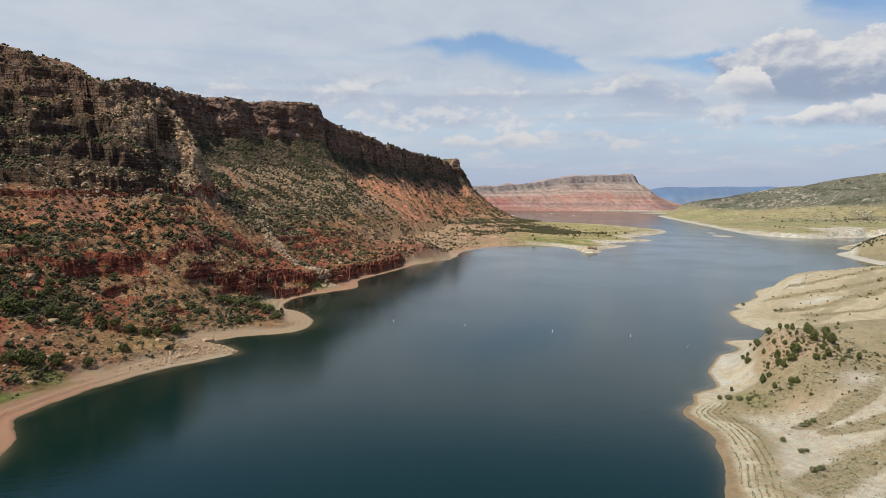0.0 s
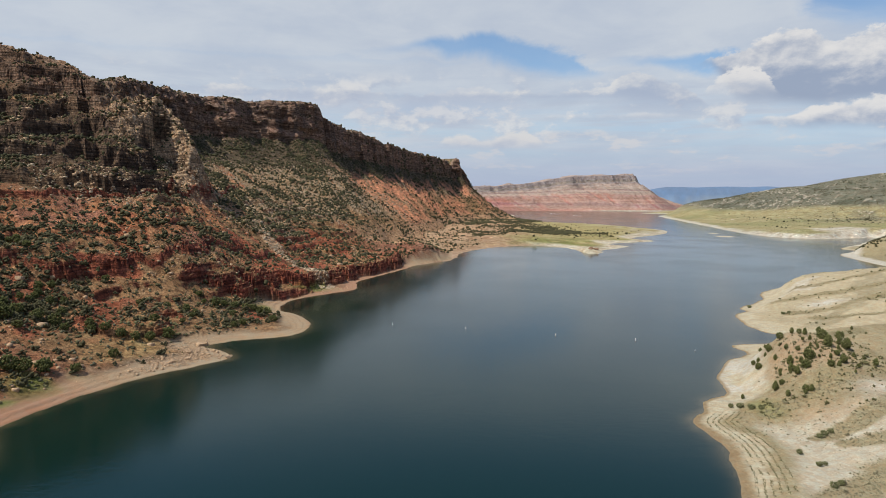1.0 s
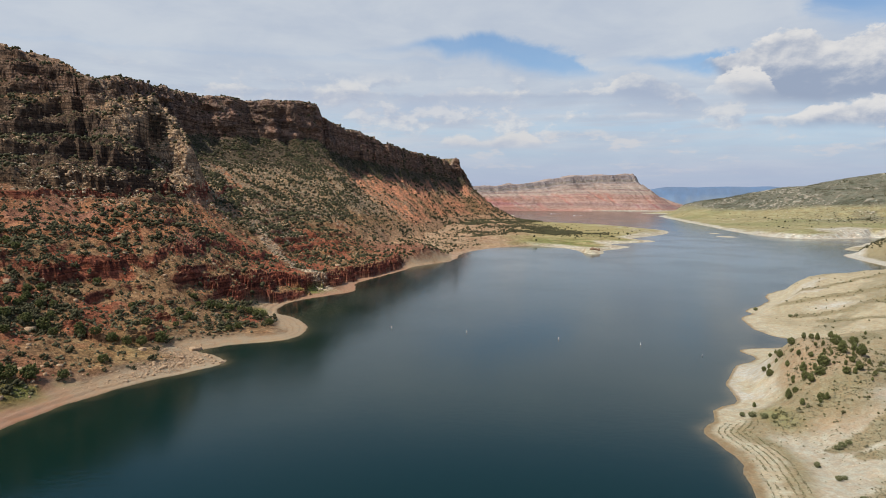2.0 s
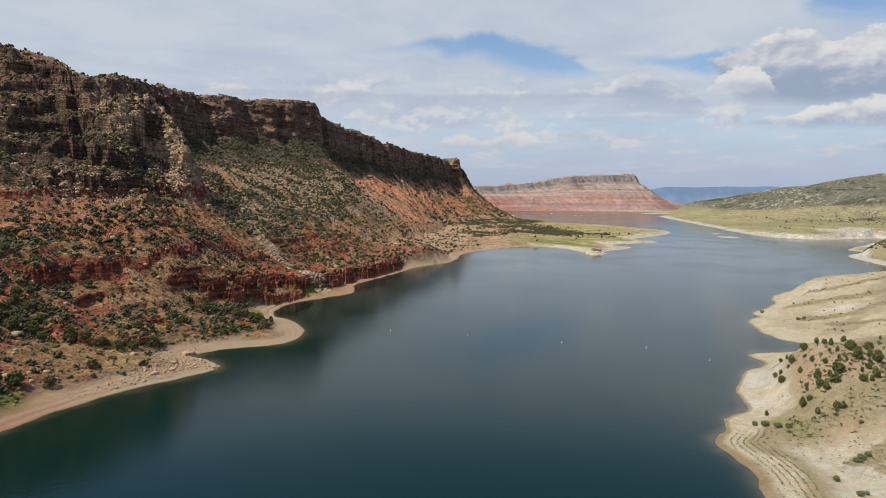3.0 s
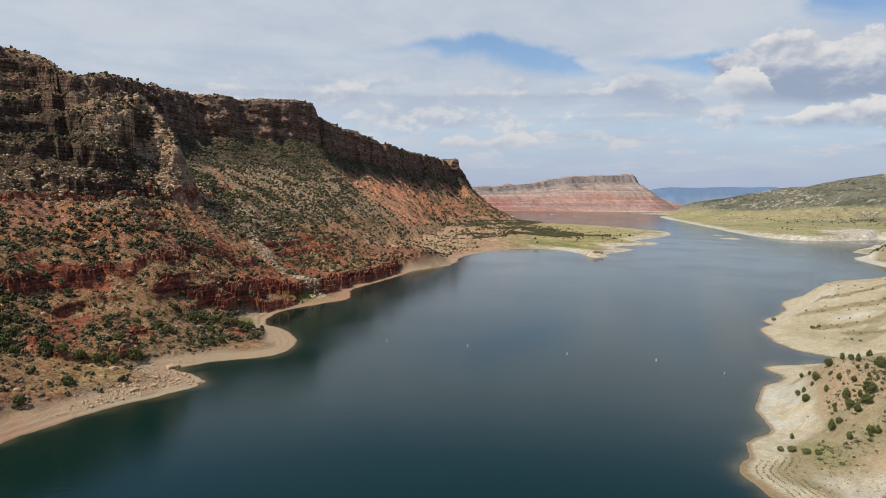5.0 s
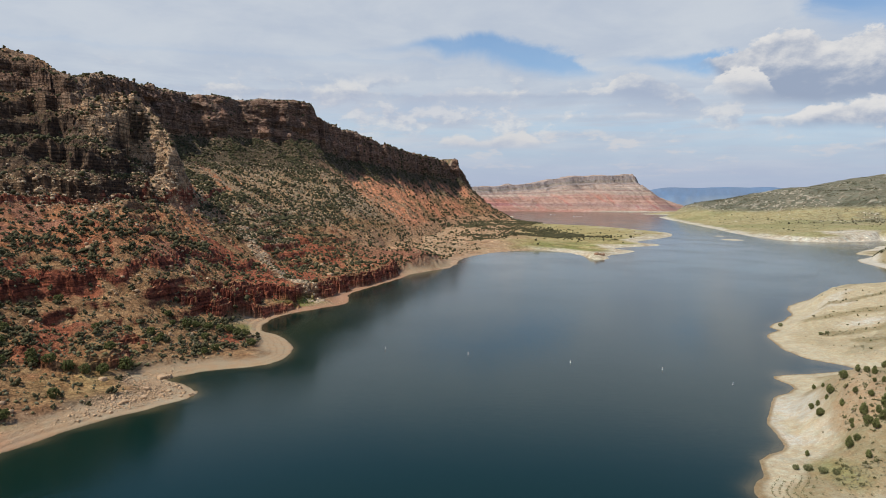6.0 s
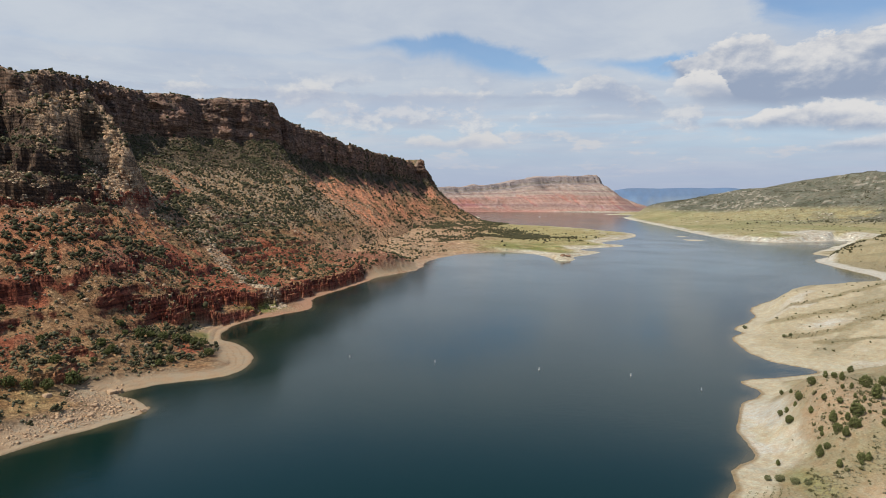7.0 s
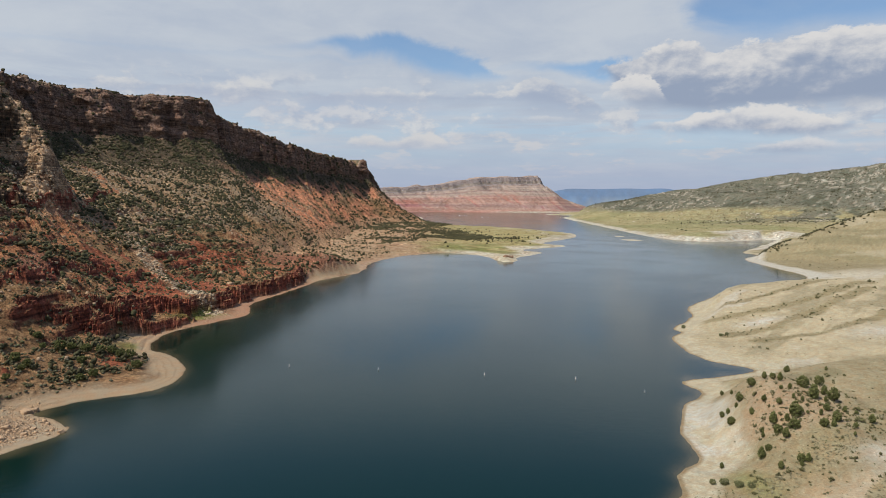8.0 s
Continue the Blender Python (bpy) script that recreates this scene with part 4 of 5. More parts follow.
    c = blend(c, (0.25, 0.215, 0.125), lines * 0.15 * (1 - ease(208, 220, Y)))
    c = blend(c, (0.20, 0.19, 0.075), np.exp(-((X - 106) / 4) ** 2 - ((Y - 214) / 12) ** 2) * ease(-0.3, 0.2, n2) * 0.8)
    c *= (1 + 0.10 * fbm(X, Y, 3, 3, 115) + 0.08 * fbm(X, Y, 1.2, 2, 116))[..., None]
    sheet("pale_shore", X, Y, Z, CHALK, "pale chalky lakeshore hills with dry grass", "shore", c)
    return dict(X=X, Y=Y, Z=Z, sd=sd, stripe=stripe, lines=lines * (1 - ease(206, 218, Y)))


def far_plain():
    X, Y = fan((0, 30), np.linspace(10, 58, 400), np.geomspace(1180, 4900, 230))
    sd = shore_distance(X, Y, RIGHT_LAND) + fbm(X, Y, 30, 4, 121) * 5
    Z = np.where(sd < 0, 0.1 * sd, 0.10 * sd.clip(0, 25) + 0.03 * (sd - 25).clip(0))
    ridge = curve([(1150, 3650, 8), (1270, 3350, 36), (1400, 3160, 74), (1560, 2980, 112), (1760, 2800, 152), (2000, 2600, 196), (2250, 2400, 228), (2800, 2000, 262), (3300, 1500, 280)], 6)
    d, side, t = line_distance(X, Y, ridge)
    crest = np.interp(t * (len(ridge) - 1), np.arange(len(ridge)), ridge[:, 2])
    folds = ridges(X * 0.8 + Y * 0.6, (Y * 0.8 - X * 0.6) * 0.6, 330, 4, 131)
    hills = crest * (1 - ease(0, 900, d)) * (1.0 + 0.10 * fbm(X, Y, 420, 4, 122) + 0.22 * (folds - 0.45)) + fbm(X, Y, 130, 4, 123) * 9 * ease(0, 60, crest * (1 - ease(0, 900, d)))
    Z = np.where(sd > 0, np.maximum(Z, hills * ease(0, 120, sd)) + ease(10, 80, sd) * fbm(X, Y, 150, 4, 124) * 3, Z)
    bank = np.exp(-((X - 860) / 190) ** 2 - ((Y - 1330) / 150) ** 2)
    Z += bank * 13 * ease(4, 30, sd + fbm(X, Y, 25, 3, 125) * 8)
    Z = Z.clip(-6)
    c = np.empty(X.shape + (3,))
    c[:] = (0.355, 0.30, 0.15)
    n1, n2 = fbm(X, Y, 260, 4, 126), fbm(X, Y, 45, 4, 127)
    c = blend(c, (0.29, 0.265, 0.12), ease(0, 0.4, n1))
    scrubby = np.maximum(ease(30, 62, hills + 18 * n1), np.exp(-((X - 1580) / 330) ** 2 - ((Y - 2020) / 260) ** 2) * ease(-0.3, 0.1, n2 + 0.2))
    c = blend(c, (0.145, 0.14, 0.105), scrubby * 0.9)
    c = blend(c, (0.085, 0.09, 0.055), scrubby * ease(0.05, 0.4, fbm(X, Y, 38, 3, 130)) * 0.75)
    c = blend(c, (0.52, 0.45, 0.35), scrubby * ease(0.34, 0.6, fbm(X, Y * 0.6, 15, 4, 128) + 0.3 * n1) * 0.6)
    c = blend(c, (0.52, 0.47, 0.37), (1 - ease(14, 34, sd + 10 * n2)))
    c = blend(c, (0.54, 0.48, 0.38), bank * ease(0.2, 0.6, fbm(X, Y, 60, 3, 129) + 0.45) * (1 - ease(60, 130, sd)))
    sheet("far_plain", X, Y, Z, PLAIN, "pale green grassy plain rising to scrub-covered hills", "plain", c)
    return dict(X=X, Y=Y, Z=Z, sd=sd, scrubby=scrubby, n2=n2)


# ---- the far mesa ----
def far_mesa():
    # foot (x, y), rim (x, y, height), sheerness
    rows = curve([(-200, 4150, -500, 4480, 165, 1), (250, 4180, 150, 4480, 160, 1), (480, 4230, 380, 4500, 168, 1), (760, 4240, 640, 4560, 195, 1),
                  (1000, 4240, 860, 4600, 235, 1), (1250, 4240, 1120, 4620, 250, 1), (1450, 4260, 1340, 4630, 254, 1), (1560, 4330, 1392, 4680, 250, 1),
                  (1700, 4480, 1440, 4760, 170, 0.3), (1830, 4600, 1600, 4840, 80, 0)], 8)
    i = np.linspace(0, len(rows) - 1, 280)
    cols = np.array([np.interp(i, np.arange(len(rows)), rows[:, k]) for k in range(6)]).T
    u = np.concatenate([np.linspace(-0.1, 0.75, 110), np.linspace(0.755, 1.0, 60), np.linspace(1.02, 1.25, 6)])
    s, U = np.meshgrid(i, u, indexing="ij")
    bx, by, rx, ry, top, sheer = [c[:, None] + 0 * U for c in cols.T]
    along = (cols[:, 2])[:, None] + 0 * U
    push = ease(0.5, 0.85, U) * (fbm(along, 0 * U, 120, 4, 131) * 40 + ridges(along, 0 * U, 60, 3, 132) * 22)
    X, Y = bx + (rx - bx) * U, by + (ry - by) * U + push
    g = np.interp(U, [-0.1, 0, 0.05, 0.3, 0.5, 0.78, 0.80, 0.86, 0.88, 0.93, 1.0, 1.3], [-0.04, 0, 0.03, 0.26, 0.45, 0.70, 0.76, 0.80, 0.88, 0.99, 1.0, 1.0])
    Z = top * g
    ribs = ridges(along + U * 130, U * 70, 75, 4, 133)
    Z += ease(0.08, 0.4, U) * (1 - ease(0.72, 0.8, U)) * ((ribs - 0.6) * 52) + ease(0.05, 0.2, U) * fbm(X, Y, 60, 4, 134) * 5
    Z += ease(0.95, 1.0, U) * np.round(fbm(along, U, 90, 3, 135) * 2) * 5
    h = Z / top
    dip = h + 0.00012 * (along - 800) + 0.016 * fbm(along, U * 50, 200, 3, 136)
    c = np.empty(X.shape + (3,))
    c[:] = (0.46, 0.24, 0.185)
    c = blend(c, (0.36, 0.165, 0.155), ease(0.12, 0.17, dip) * (1 - ease(0.24, 0.28, dip)))
    c = blend(c, (0.45, 0.195, 0.15), ease(0.27, 0.3, dip) * (1 - ease(0.40, 0.45, dip)))
    c = blend(c, (0.43, 0.33, 0.275), ease(0.46, 0.60, dip + 0.05 * (ribs - 0.5)))
    c = blend(c, (0.42, 0.335, 0.265), ease(0.5, 0.75, ribs + 0.1 * fbm(X, Y, 25, 3, 137)) * (1 - ease(0.66, 0.72, h)) * ease(0.02, 0.10, h) * 0.5)
    c *= (1 + 0.22 * grain2(Z / 7 + 30, along / 400, 138) * (U < 0.79))[..., None]
    c = blend(c, (0.42, 0.24, 0.20), ease(0.44, 0.455, dip) * (1 - ease(0.475, 0.49, dip)))
    c = blend(c, (0.29, 0.17, 0.15), ease(0.60, 0.615, dip) * (1 - ease(0.635, 0.65, dip)) * 0.7)
    c = blend(c, (0.30, 0.245, 0.225), ease(0.79, 0.82, U) * (1 - ease(0.95, 1.0, U)))
    c = blend(c, (0.36, 0.30, 0.25), ease(0.855, 0.865, U) * (1 - ease(0.875, 0.885, U)))
    c = blend(c, (0.50, 0.42, 0.33), (1 - ease(0.02, 0.05, h)) * ease(700, 1000, along))
    c *= 0.87
    sheet("far_mesa", X, Y, Z, PLAIN, "distant banded red and grey mesa standing over the water", "mesa", c)


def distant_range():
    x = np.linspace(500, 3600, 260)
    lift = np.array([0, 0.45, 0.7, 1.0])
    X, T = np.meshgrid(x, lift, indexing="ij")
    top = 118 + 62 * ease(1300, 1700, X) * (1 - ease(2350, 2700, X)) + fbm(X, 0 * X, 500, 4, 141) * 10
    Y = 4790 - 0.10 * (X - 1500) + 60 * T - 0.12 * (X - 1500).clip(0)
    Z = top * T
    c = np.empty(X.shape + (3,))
    # blue of the air painted as base colour, paler lower down
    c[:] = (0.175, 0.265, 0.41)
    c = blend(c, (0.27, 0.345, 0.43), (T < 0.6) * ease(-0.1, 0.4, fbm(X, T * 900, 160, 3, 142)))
    sheet("distant_range", X, Y, Z, HAZY, "distant tableland on the horizon, haze-blue in its colour", "hills", c)


def lake_and_bed():
    b = np.concatenate([np.linspace(-180, -56, 32), np.linspace(-55, 66, 330), np.linspace(68, 180, 30)])
    r = np.concatenate([[0.5], np.geomspace(25, 4990, 150)])
    X, Y = fan((0, 30), b, r)
    d = np.maximum(shore_distance(X, Y, LEFT_LAND), shore_distance(X, Y, RIGHT_LAND))
    d = d + fbm(X, Y, 16, 3, 151) * 1.5
    shallow = np.exp(d.clip(-80, 0) / 1.8) * 0.8
    sheet("water", X, Y, 0 * X, WATER, "calm dark teal lake water under a cloudy sky", "lake", None, [("shallow", shallow)])
    X, Y = fan((0, 30), np.linspace(-180, 180, 73), np.geomspace(1, 4995, 40))
    c = np.empty(X.shape + (3,))
    c[:] = (0.22, 0.19, 0.12)
    sheet("ground", X, Y, 0 * X - 8, PLAIN, "muddy lake bed under the water", "ground", c)


def land_behind():
    """The shores go on behind the eye, low and plain."""
    for name, outline, b, label in (("shore_behind", RIGHT_LAND, np.linspace(56.5, 178, 110), "pale dry shore behind the viewpoint"),
                                    ("slope_behind", LEFT_LAND, np.linspace(-178, -70, 110), "red and tan slope behind the viewpoint")):
        X, Y = fan((0, 30), b, np.geomspace(40, 3000, 90))
        sd = shore_distance(X, Y, outline)
        rise = 0.10 if outline is RIGHT_LAND else 0.34
        Z = np.where(sd < 0, 0.2 * sd, 0.07 * sd.clip(0, 20) + rise * (sd - 20).clip(0, 420)) + ease(10, 60, sd) * fbm(X, Y, 120, 4, 161) * 8
        c = np.empty(X.shape + (3,))
        c[:] = CREAM if outline is RIGHT_LAND else TAN
        c = blend(c, DRY if outline is RIGHT_LAND else RED, ease(-0.2, 0.4, fbm(X, Y, 80, 4, 162)))
        sheet(name, X, Y, Z.clip(-7), CHALK if outline is RIGHT_LAND else ROCK, label, "land", c)


HILL = hillside()
land_behind()
POINT = point_of_land()
SHORE = right_shore()
FAR = far_plain()
far_mesa()
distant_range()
lake_and_bed()

# ---- plants and stones ----


def ico():
    p = (1 + 5 ** 0.5) / 2
    v = np.array([(-1, p, 0), (1, p, 0), (-1, -p, 0), (1, -p, 0), (0, -1, p), (0, 1, p), (0, -1, -p), (0, 1, -p), (p, 0, -1), (p, 0, 1), (-p, 0, -1), (-p, 0, 1)])
    f = [(0, 11, 5), (0, 5, 1), (0, 1, 7), (0, 7, 10), (0, 10, 11), (1, 5, 9), (5, 11, 4), (11, 10, 2), (10, 7, 6), (7, 1, 8),
         (3, 9, 4), (3, 4, 2), (3, 2, 6), (3, 6, 8), (3, 8, 9), (4, 9, 5), (2, 4, 11), (6, 2, 10), (8, 6, 7), (9, 8, 1)]
    return v / np.linalg.norm(v[0]), np.array(f)


ICO_V, ICO_F = ico()
OCT_V = np.array([(1, 0, 0), (0, 1, 0), (-1, 0, 0), (0, -1, 0), (0, 0, 1), (0, 0, -1)], float)
OCT_F = np.array([(0, 1, 4), (1, 2, 4), (2, 3, 4), (3, 0, 4), (1, 0, 5), (2, 1, 5), (3, 2, 5), (0, 3, 5)])


def clump(rng, lobes, squash):
    """A small bush of a few ragged lobes, one unit across, standing on the ground."""
    vs, fs = [], []
    for i in range(lobes):
        r = 0.5 if lobes == 1 else rng.uniform(0.22, 0.36)
        a, d = rng.uniform(0, 6.28), 0 if i == 0 else rng.uniform(0.12, 0.30)
        v = ICO_V * rng.uniform(0.62, 1.18, (12, 1)) * r
        v = v + np.array([math.cos(a) * d, math.sin(a) * d, r * 0.75 + (0 if lobes == 1 else rng.uniform(0, 0.30))])
        vs.append(v * (1, 1, squash))
        fs.append(ICO_F + 12 * i)
    return np.vstack(vs), np.vstack(fs)


def block(rng):
    """An angular boulder, one unit across."""
    v = np.array([(x, y, z) for x in (-1, 1) for y in (-1, 1) for z in (-1, 1)], float) * 0.5
    v *= rng.uniform(0.62, 1.0, (8, 3))
    v[:, 2] += 0.32
    f = np.array([(0, 1, 3), (0, 3, 2), (4, 6, 7), (4, 7, 5), (0, 4, 5), (0, 5, 1), (2, 3, 7), (2, 7, 6), (0, 2, 6), (0, 6, 4), (1, 5, 7), (1, 7, 3)])
    return v * (1.0, rng.uniform(0.6, 1.0), rng.uniform(0.5, 0.9)), f


def triangles(name, v, f, mat, smooth=False):
    mesh = bpy.data.meshes.new(name)
    mesh.vertices.add(len(v))
    mesh.vertices.foreach_set("co", np.asarray(v, np.float32).ravel())
    mesh.loops.add(f.size)
    mesh.loops.foreach_set("vertex_index", np.asarray(f, np.int32).ravel())
    mesh.polygons.add(len(f))
    mesh.polygons.foreach_set("loop_start", np.arange(0, f.size, 3, dtype=np.int32))
    if smooth:
        mesh.polygons.foreach_set("use_smooth", np.ones(len(f), bool))
    mesh.update(calc_edges=True)
    mesh.materials.append(mat)
    return mesh


def strew(name, places, sizes, shapes, mat, label, category, rng, sink=0.08):
    """Very many small things of one kind as ONE mesh."""
    vs, fs, base = [], [], 0
    pick = rng.integers(0, len(shapes), len(places))
    for k, (sv, sf) in enumerate(shapes):
        i = np.nonzero(pick == k)[0]
        if not len(i):
            continue
        a = rng.uniform(0, 6.283, len(i))
        c, s = np.cos(a)[:, None], np.sin(a)[:, None]
        x = (sv[None, :, 0] * c - sv[None, :, 1] * s) * sizes[i, None]
        y = (sv[None, :, 0] * s + sv[None, :, 1] * c) * sizes[i, None]
        z = (sv[None, :, 2] - sink) * sizes[i, None] * rng.uniform(0.8, 1.2, (len(i), 1))
        vs.append((np.stack([x, y, z], -1) + places[i, None, :]).reshape(-1, 3))
        fs.append((sf[None] + base + (np.arange(len(i)) * len(sv))[:, None, None]).reshape(-1, 3))
        base += len(i) * len(sv)
    return tagged(new(name, triangles(name, np.vstack(vs), np.vstack(fs), mat)), label, category, kind="stuff")


def sow(S, chance, count, rng):
    """Random places on a sheet, as likely as chance (per square metre) says."""
    X, Y, Z = S["X"], S["Y"], S["Z"]
    ax, ay = np.diff(X, axis=0)[:, :-1], np.diff(Y, axis=0)[:, :-1]
    bx, by = np.diff(X, axis=1)[:-1], np.diff(Y, axis=1)[:-1]
    w = np.abs(ax * by - ay * bx) * chance[:-1, :-1].clip(0)
    cum = np.cumsum(w.ravel())
    i = np.searchsorted(cum, rng.uniform(0, cum[-1], count)).clip(0, w.size - 1)
    r, k = np.unravel_index(i, w.shape)
    s, t = rng.uniform(0, 1, (2, count))
    out = []
    for A in (X, Y, Z):
        out.append((A[r, k] * (1 - s) + A[r + 1, k] * s) * (1 - t) + (A[r, k + 1] * (1 - s) + A[r + 1, k + 1] * s) * t)
    return np.stack(out, -1)


def ground_at(S, x, y):
    """Height of a sheet at a place, from its nearest point."""
    i = np.argmin((S["X"] - x) ** 2 + (S["Y"] - y) ** 2)
    return float(S["Z"].ravel()[i])


rng = np.random.default_rng(7)
BRUSH = foliage("olive_brush", (0.072, 0.068, 0.031), (0.18, 0.165, 0.078))
SMALL = [clump(rng, 1, 0.85) for _ in range(8)]
LOBED = [clump(rng, 2, 0.9) for _ in range(12)]
TUFTS = [(OCT_V * rng.uniform(0.35, 0.7, (6, 1)) * (1, 1, 0.8) + (0, 0, 0.3), OCT_F) for _ in range(8)]
def ragged(rng, count):
    """A leafy bush one unit across: a heap of small ragged tufts."""
    vs, fs = [], []
    for i in range(count):
        d = rng.normal(0, 1, 3)
        d *= rng.uniform(0.5, 1.0) / np.linalg.norm(d)
        vs.append(OCT_V * rng.uniform(0.13, 0.29, (6, 1)) + (d[0] * 0.40, d[1] * 0.40, 0.32 + d[2] * 0.30))
        fs.append(OCT_F + 6 * i)
    return np.vstack(vs), np.vstack(fs)


RAGGED = [ragged(rng, 8) for _ in range(10)]
LOW = [clump(rng, 3, 0.55) for _ in range(8)]
BLOCKS = [block(rng) for _ in range(10)]


TALUS_STONE = plain("pale_talus_sandstone", (0.47, 0.36, 0.24, 1), 0.9, 0, 0.3, 1.5)


SLOPE_SHRUBS = []


def plant_hillside():
    H = HILL
    X, Y, Z, U, sd = H["X"], H["Y"], H["Z"], H["U"], H["sd"]
    land = ease(10, 20, sd) * (Z > 1.2)
    flat = 1 - ease(0.30, 0.50, H["steep"])
    patch = ease(-0.35, 0.35, fbm(X, Y, 26, 3, 201) + 0.5 * fbm(X, Y, 90, 2, 202))
    near = 1 - ease(560, 680, Y)
    # bushes of the near slope, in drifts along the foot of the low cliffs and in the gullies
    dense = 2.8 * np.exp(-(((X + 192) / 22) ** 2 + ((Y - 292) / 24) ** 2)) + 2.2 * np.exp(-(((X + 226) / 20) ** 2 + ((Y - 345) / 20) ** 2)) + 1.5 * np.exp(-(((X + 118) / 18) ** 2 + ((Y - 372) / 14) ** 2)) + 1.5 * np.exp(-(((X + 195) / 26) ** 2 + ((Y - 395) / 30) ** 2)) + 0.9 * np.exp(-(((X + 170) / 34) ** 2 + ((Y - 455) / 42) ** 2))
    where = land * flat * near * (0.16 + patch ** 1.5 + dense) * (1 - ease(0.97, 1.0, U))
    p = sow(H, where * (1 - 0.3 * ease(400, 480, Y)), 7400, rng)
    size = rng.lognormal(0.86, 0.42, len(p)).clip(0.9, 5.5)
    single = (p[:, 1] < 345) & (size > np.sort(size[p[:, 1] < 345])[-130])
    SLOPE_SHRUBS.extend(zip(p[single, 0], p[single, 1], 0.8 * size[single]))
    close = (p[:, 1] < 400) & ~single
    strew("scrub_bushes", p[close], size[close], RAGGED, SCRUB, "dark green leafy scrub bushes on red and tan soil", "scrub", rng)
    strew("slope_scrub", p[p[:, 1] >= 400], size[p[:, 1] >= 400] * 1.1, LOBED, SCRUB, "dark green scrub bushes scattered over the red slope", "scrub", rng)
    flats = ease(690, 800, Y) * (1 - ease(0.05, 0.10, H["h"]))
    # thick cover of the talus below the cliff and the farther slope
    mid = ease(520, 640, Y) * (1 - ease(1300, 1700, Y))
    p = sow(H, land * flat * mid * (1 - ease(0.99, 1.01, U)) * ((0.10 + 0.55 * ease(600, 680, Y)) * (1 - 0.6 * flats) + H["talus"] * (1.1 + 1.8 * ease(0.54, 0.63, H["h"])) + 0.4 * H["knoll"]) * (0.25 + patch) * (1 - 0.85 * H["streak"]) * (1 - 0.93 * H["far_red"]) * (1 - 0.55 * ease(950, 1150, Y)), 12500, rng)
    strew("talus_scrub", p, rng.lognormal(0.85, 0.34, len(p)).clip(1.2, 5), SMALL, SCRUB, "grey-green scrub covering the talus below the cliff", "scrub", rng)
    far = ease(1200, 1500, Y)
    p = sow(H, land * far * (1 - ease(0.98, 1.0, U)) * (0.15 + patch) * (1 - 0.85 * H["far_red"]), 3500, rng)
    strew("far_slope_scrub", p, rng.lognormal(1.5, 0.3, len(p)), SMALL, SCRUB, "dark scrub on the far end of the slope", "scrub", rng)
    # sage and low tufts
    p = sow(H, land * flat * (1 - ease(420, 620, Y)) * (0.3 + patch) * (1 - ease(0.5, 0.7, U)), 6500, rng)
    strew("sagebrush", p, rng.uniform(0.6, 1.7, len(p)), TUFTS, SAGE, "low grey sagebrush tufts on tan and red soil", "sagebrush", rng)
    p = sow(H, land * flat * (0.25 + 0.8 * patch) * (1 - ease(0.9, 0.93, U)) * (1 - ease(1000, 1300, Y)) * (1 - 0.6 * H["far_red"]) * (1 - 0.8 * flats), 13000, rng)
    strew("low_brush", p, rng.lognormal(0.15, 0.35, len(p)).clip(0.5, 2.5), TUFTS, BRUSH, "small olive and grey brush all over the slope", "brush", rng)
    # growth along the rim
    p = sow(H, ease(0.995, 1.005, U) * (1 - ease(1.08, 1.2, U)) * (0.3 + patch) * (1 - ease(1500, 2000, Y)), 2600, rng)
    strew("rim_scrub", p, rng.lognormal(0.75, 0.38, len(p)).clip(1.0, 4.2), SMALL, SCRUB, "dark junipers along the cliff rim", "scrub", rng)
    # crags
    p = sow(H, H["rough"] * (0.4 + patch) * (1 - 0.7 * H["spur"]) * (1 - ease(0.45, 0.65, H["steep"])), 5200, rng)
    strew("crag_scrub", p, rng.lognormal(0.6, 0.35, len(p)).clip(1.0, 3.5), SMALL, SCRUB, "dark scrub between pale crags", "scrub", rng)
    p = sow(H, H["spur"] ** 2 * (1 - ease(0.6, 0.8, H["steep"])), 420, rng)
    strew("crag_blocks", p, rng.lognormal(0.75, 0.4, len(p)).clip(1.0, 4.5), BLOCKS, STONE, "large tan sandstone blocks on the broken spur", "stones", rng, 0.2)
    # fallen stone
    p = sow(H, land * ease(-0.1, 0.4, fbm(X, Y, 30, 3, 203)) * (0.25 + 1.3 * H["talus"] + 0.35 * H["rough"]) * (1 - 0.85 * ease(0.44, 0.54, H["h"]) * H["sheer"]) * (1 - ease(0.9, 0.94, U)) * (1 - ease(1000, 1400, Y)), 8500, rng)
    strew("fallen_stones", p, rng.lognormal(0.25, 0.45, len(p)).clip(0.5, 5), BLOCKS, STONE, "pale fallen sandstone blocks strewn down the slope", "stones", rng, 0.15)
    p = sow(H, H["talus"] * (1 - ease(0.48, 0.56, H["h"])) * (1 - ease(900, 1200, Y)) * ease(-0.5, 0.2, fbm(X, Y, 22, 3, 204)), 8000, rng)
    strew("talus_stones", p, rng.lognormal(0.1, 0.4, len(p)).clip(0.6, 3.2), BLOCKS, TALUS_STONE, "pale sandstone blocks lying between the talus scrub", "stones", rng, 0.15)
    p = sow(H, (1 - ease(3, 9, H["chute"])) * ease(3, 8, sd), 800, rng)
    strew("gully_stones", p, rng.lognormal(0.15, 0.4, len(p)).clip(0.5, 3.2), BLOCKS, TALUS_STONE, "pale blocks strewn down a stony gully in the red cliff", "stones", rng, 0.15)
    spit = np.exp(-(((X + 112) / 16) ** 2 + ((Y - 276) / 22) ** 2)) + 0.8 * np.exp(-(((X + 82) / 12) ** 2 + ((Y - 487) / 12) ** 2))
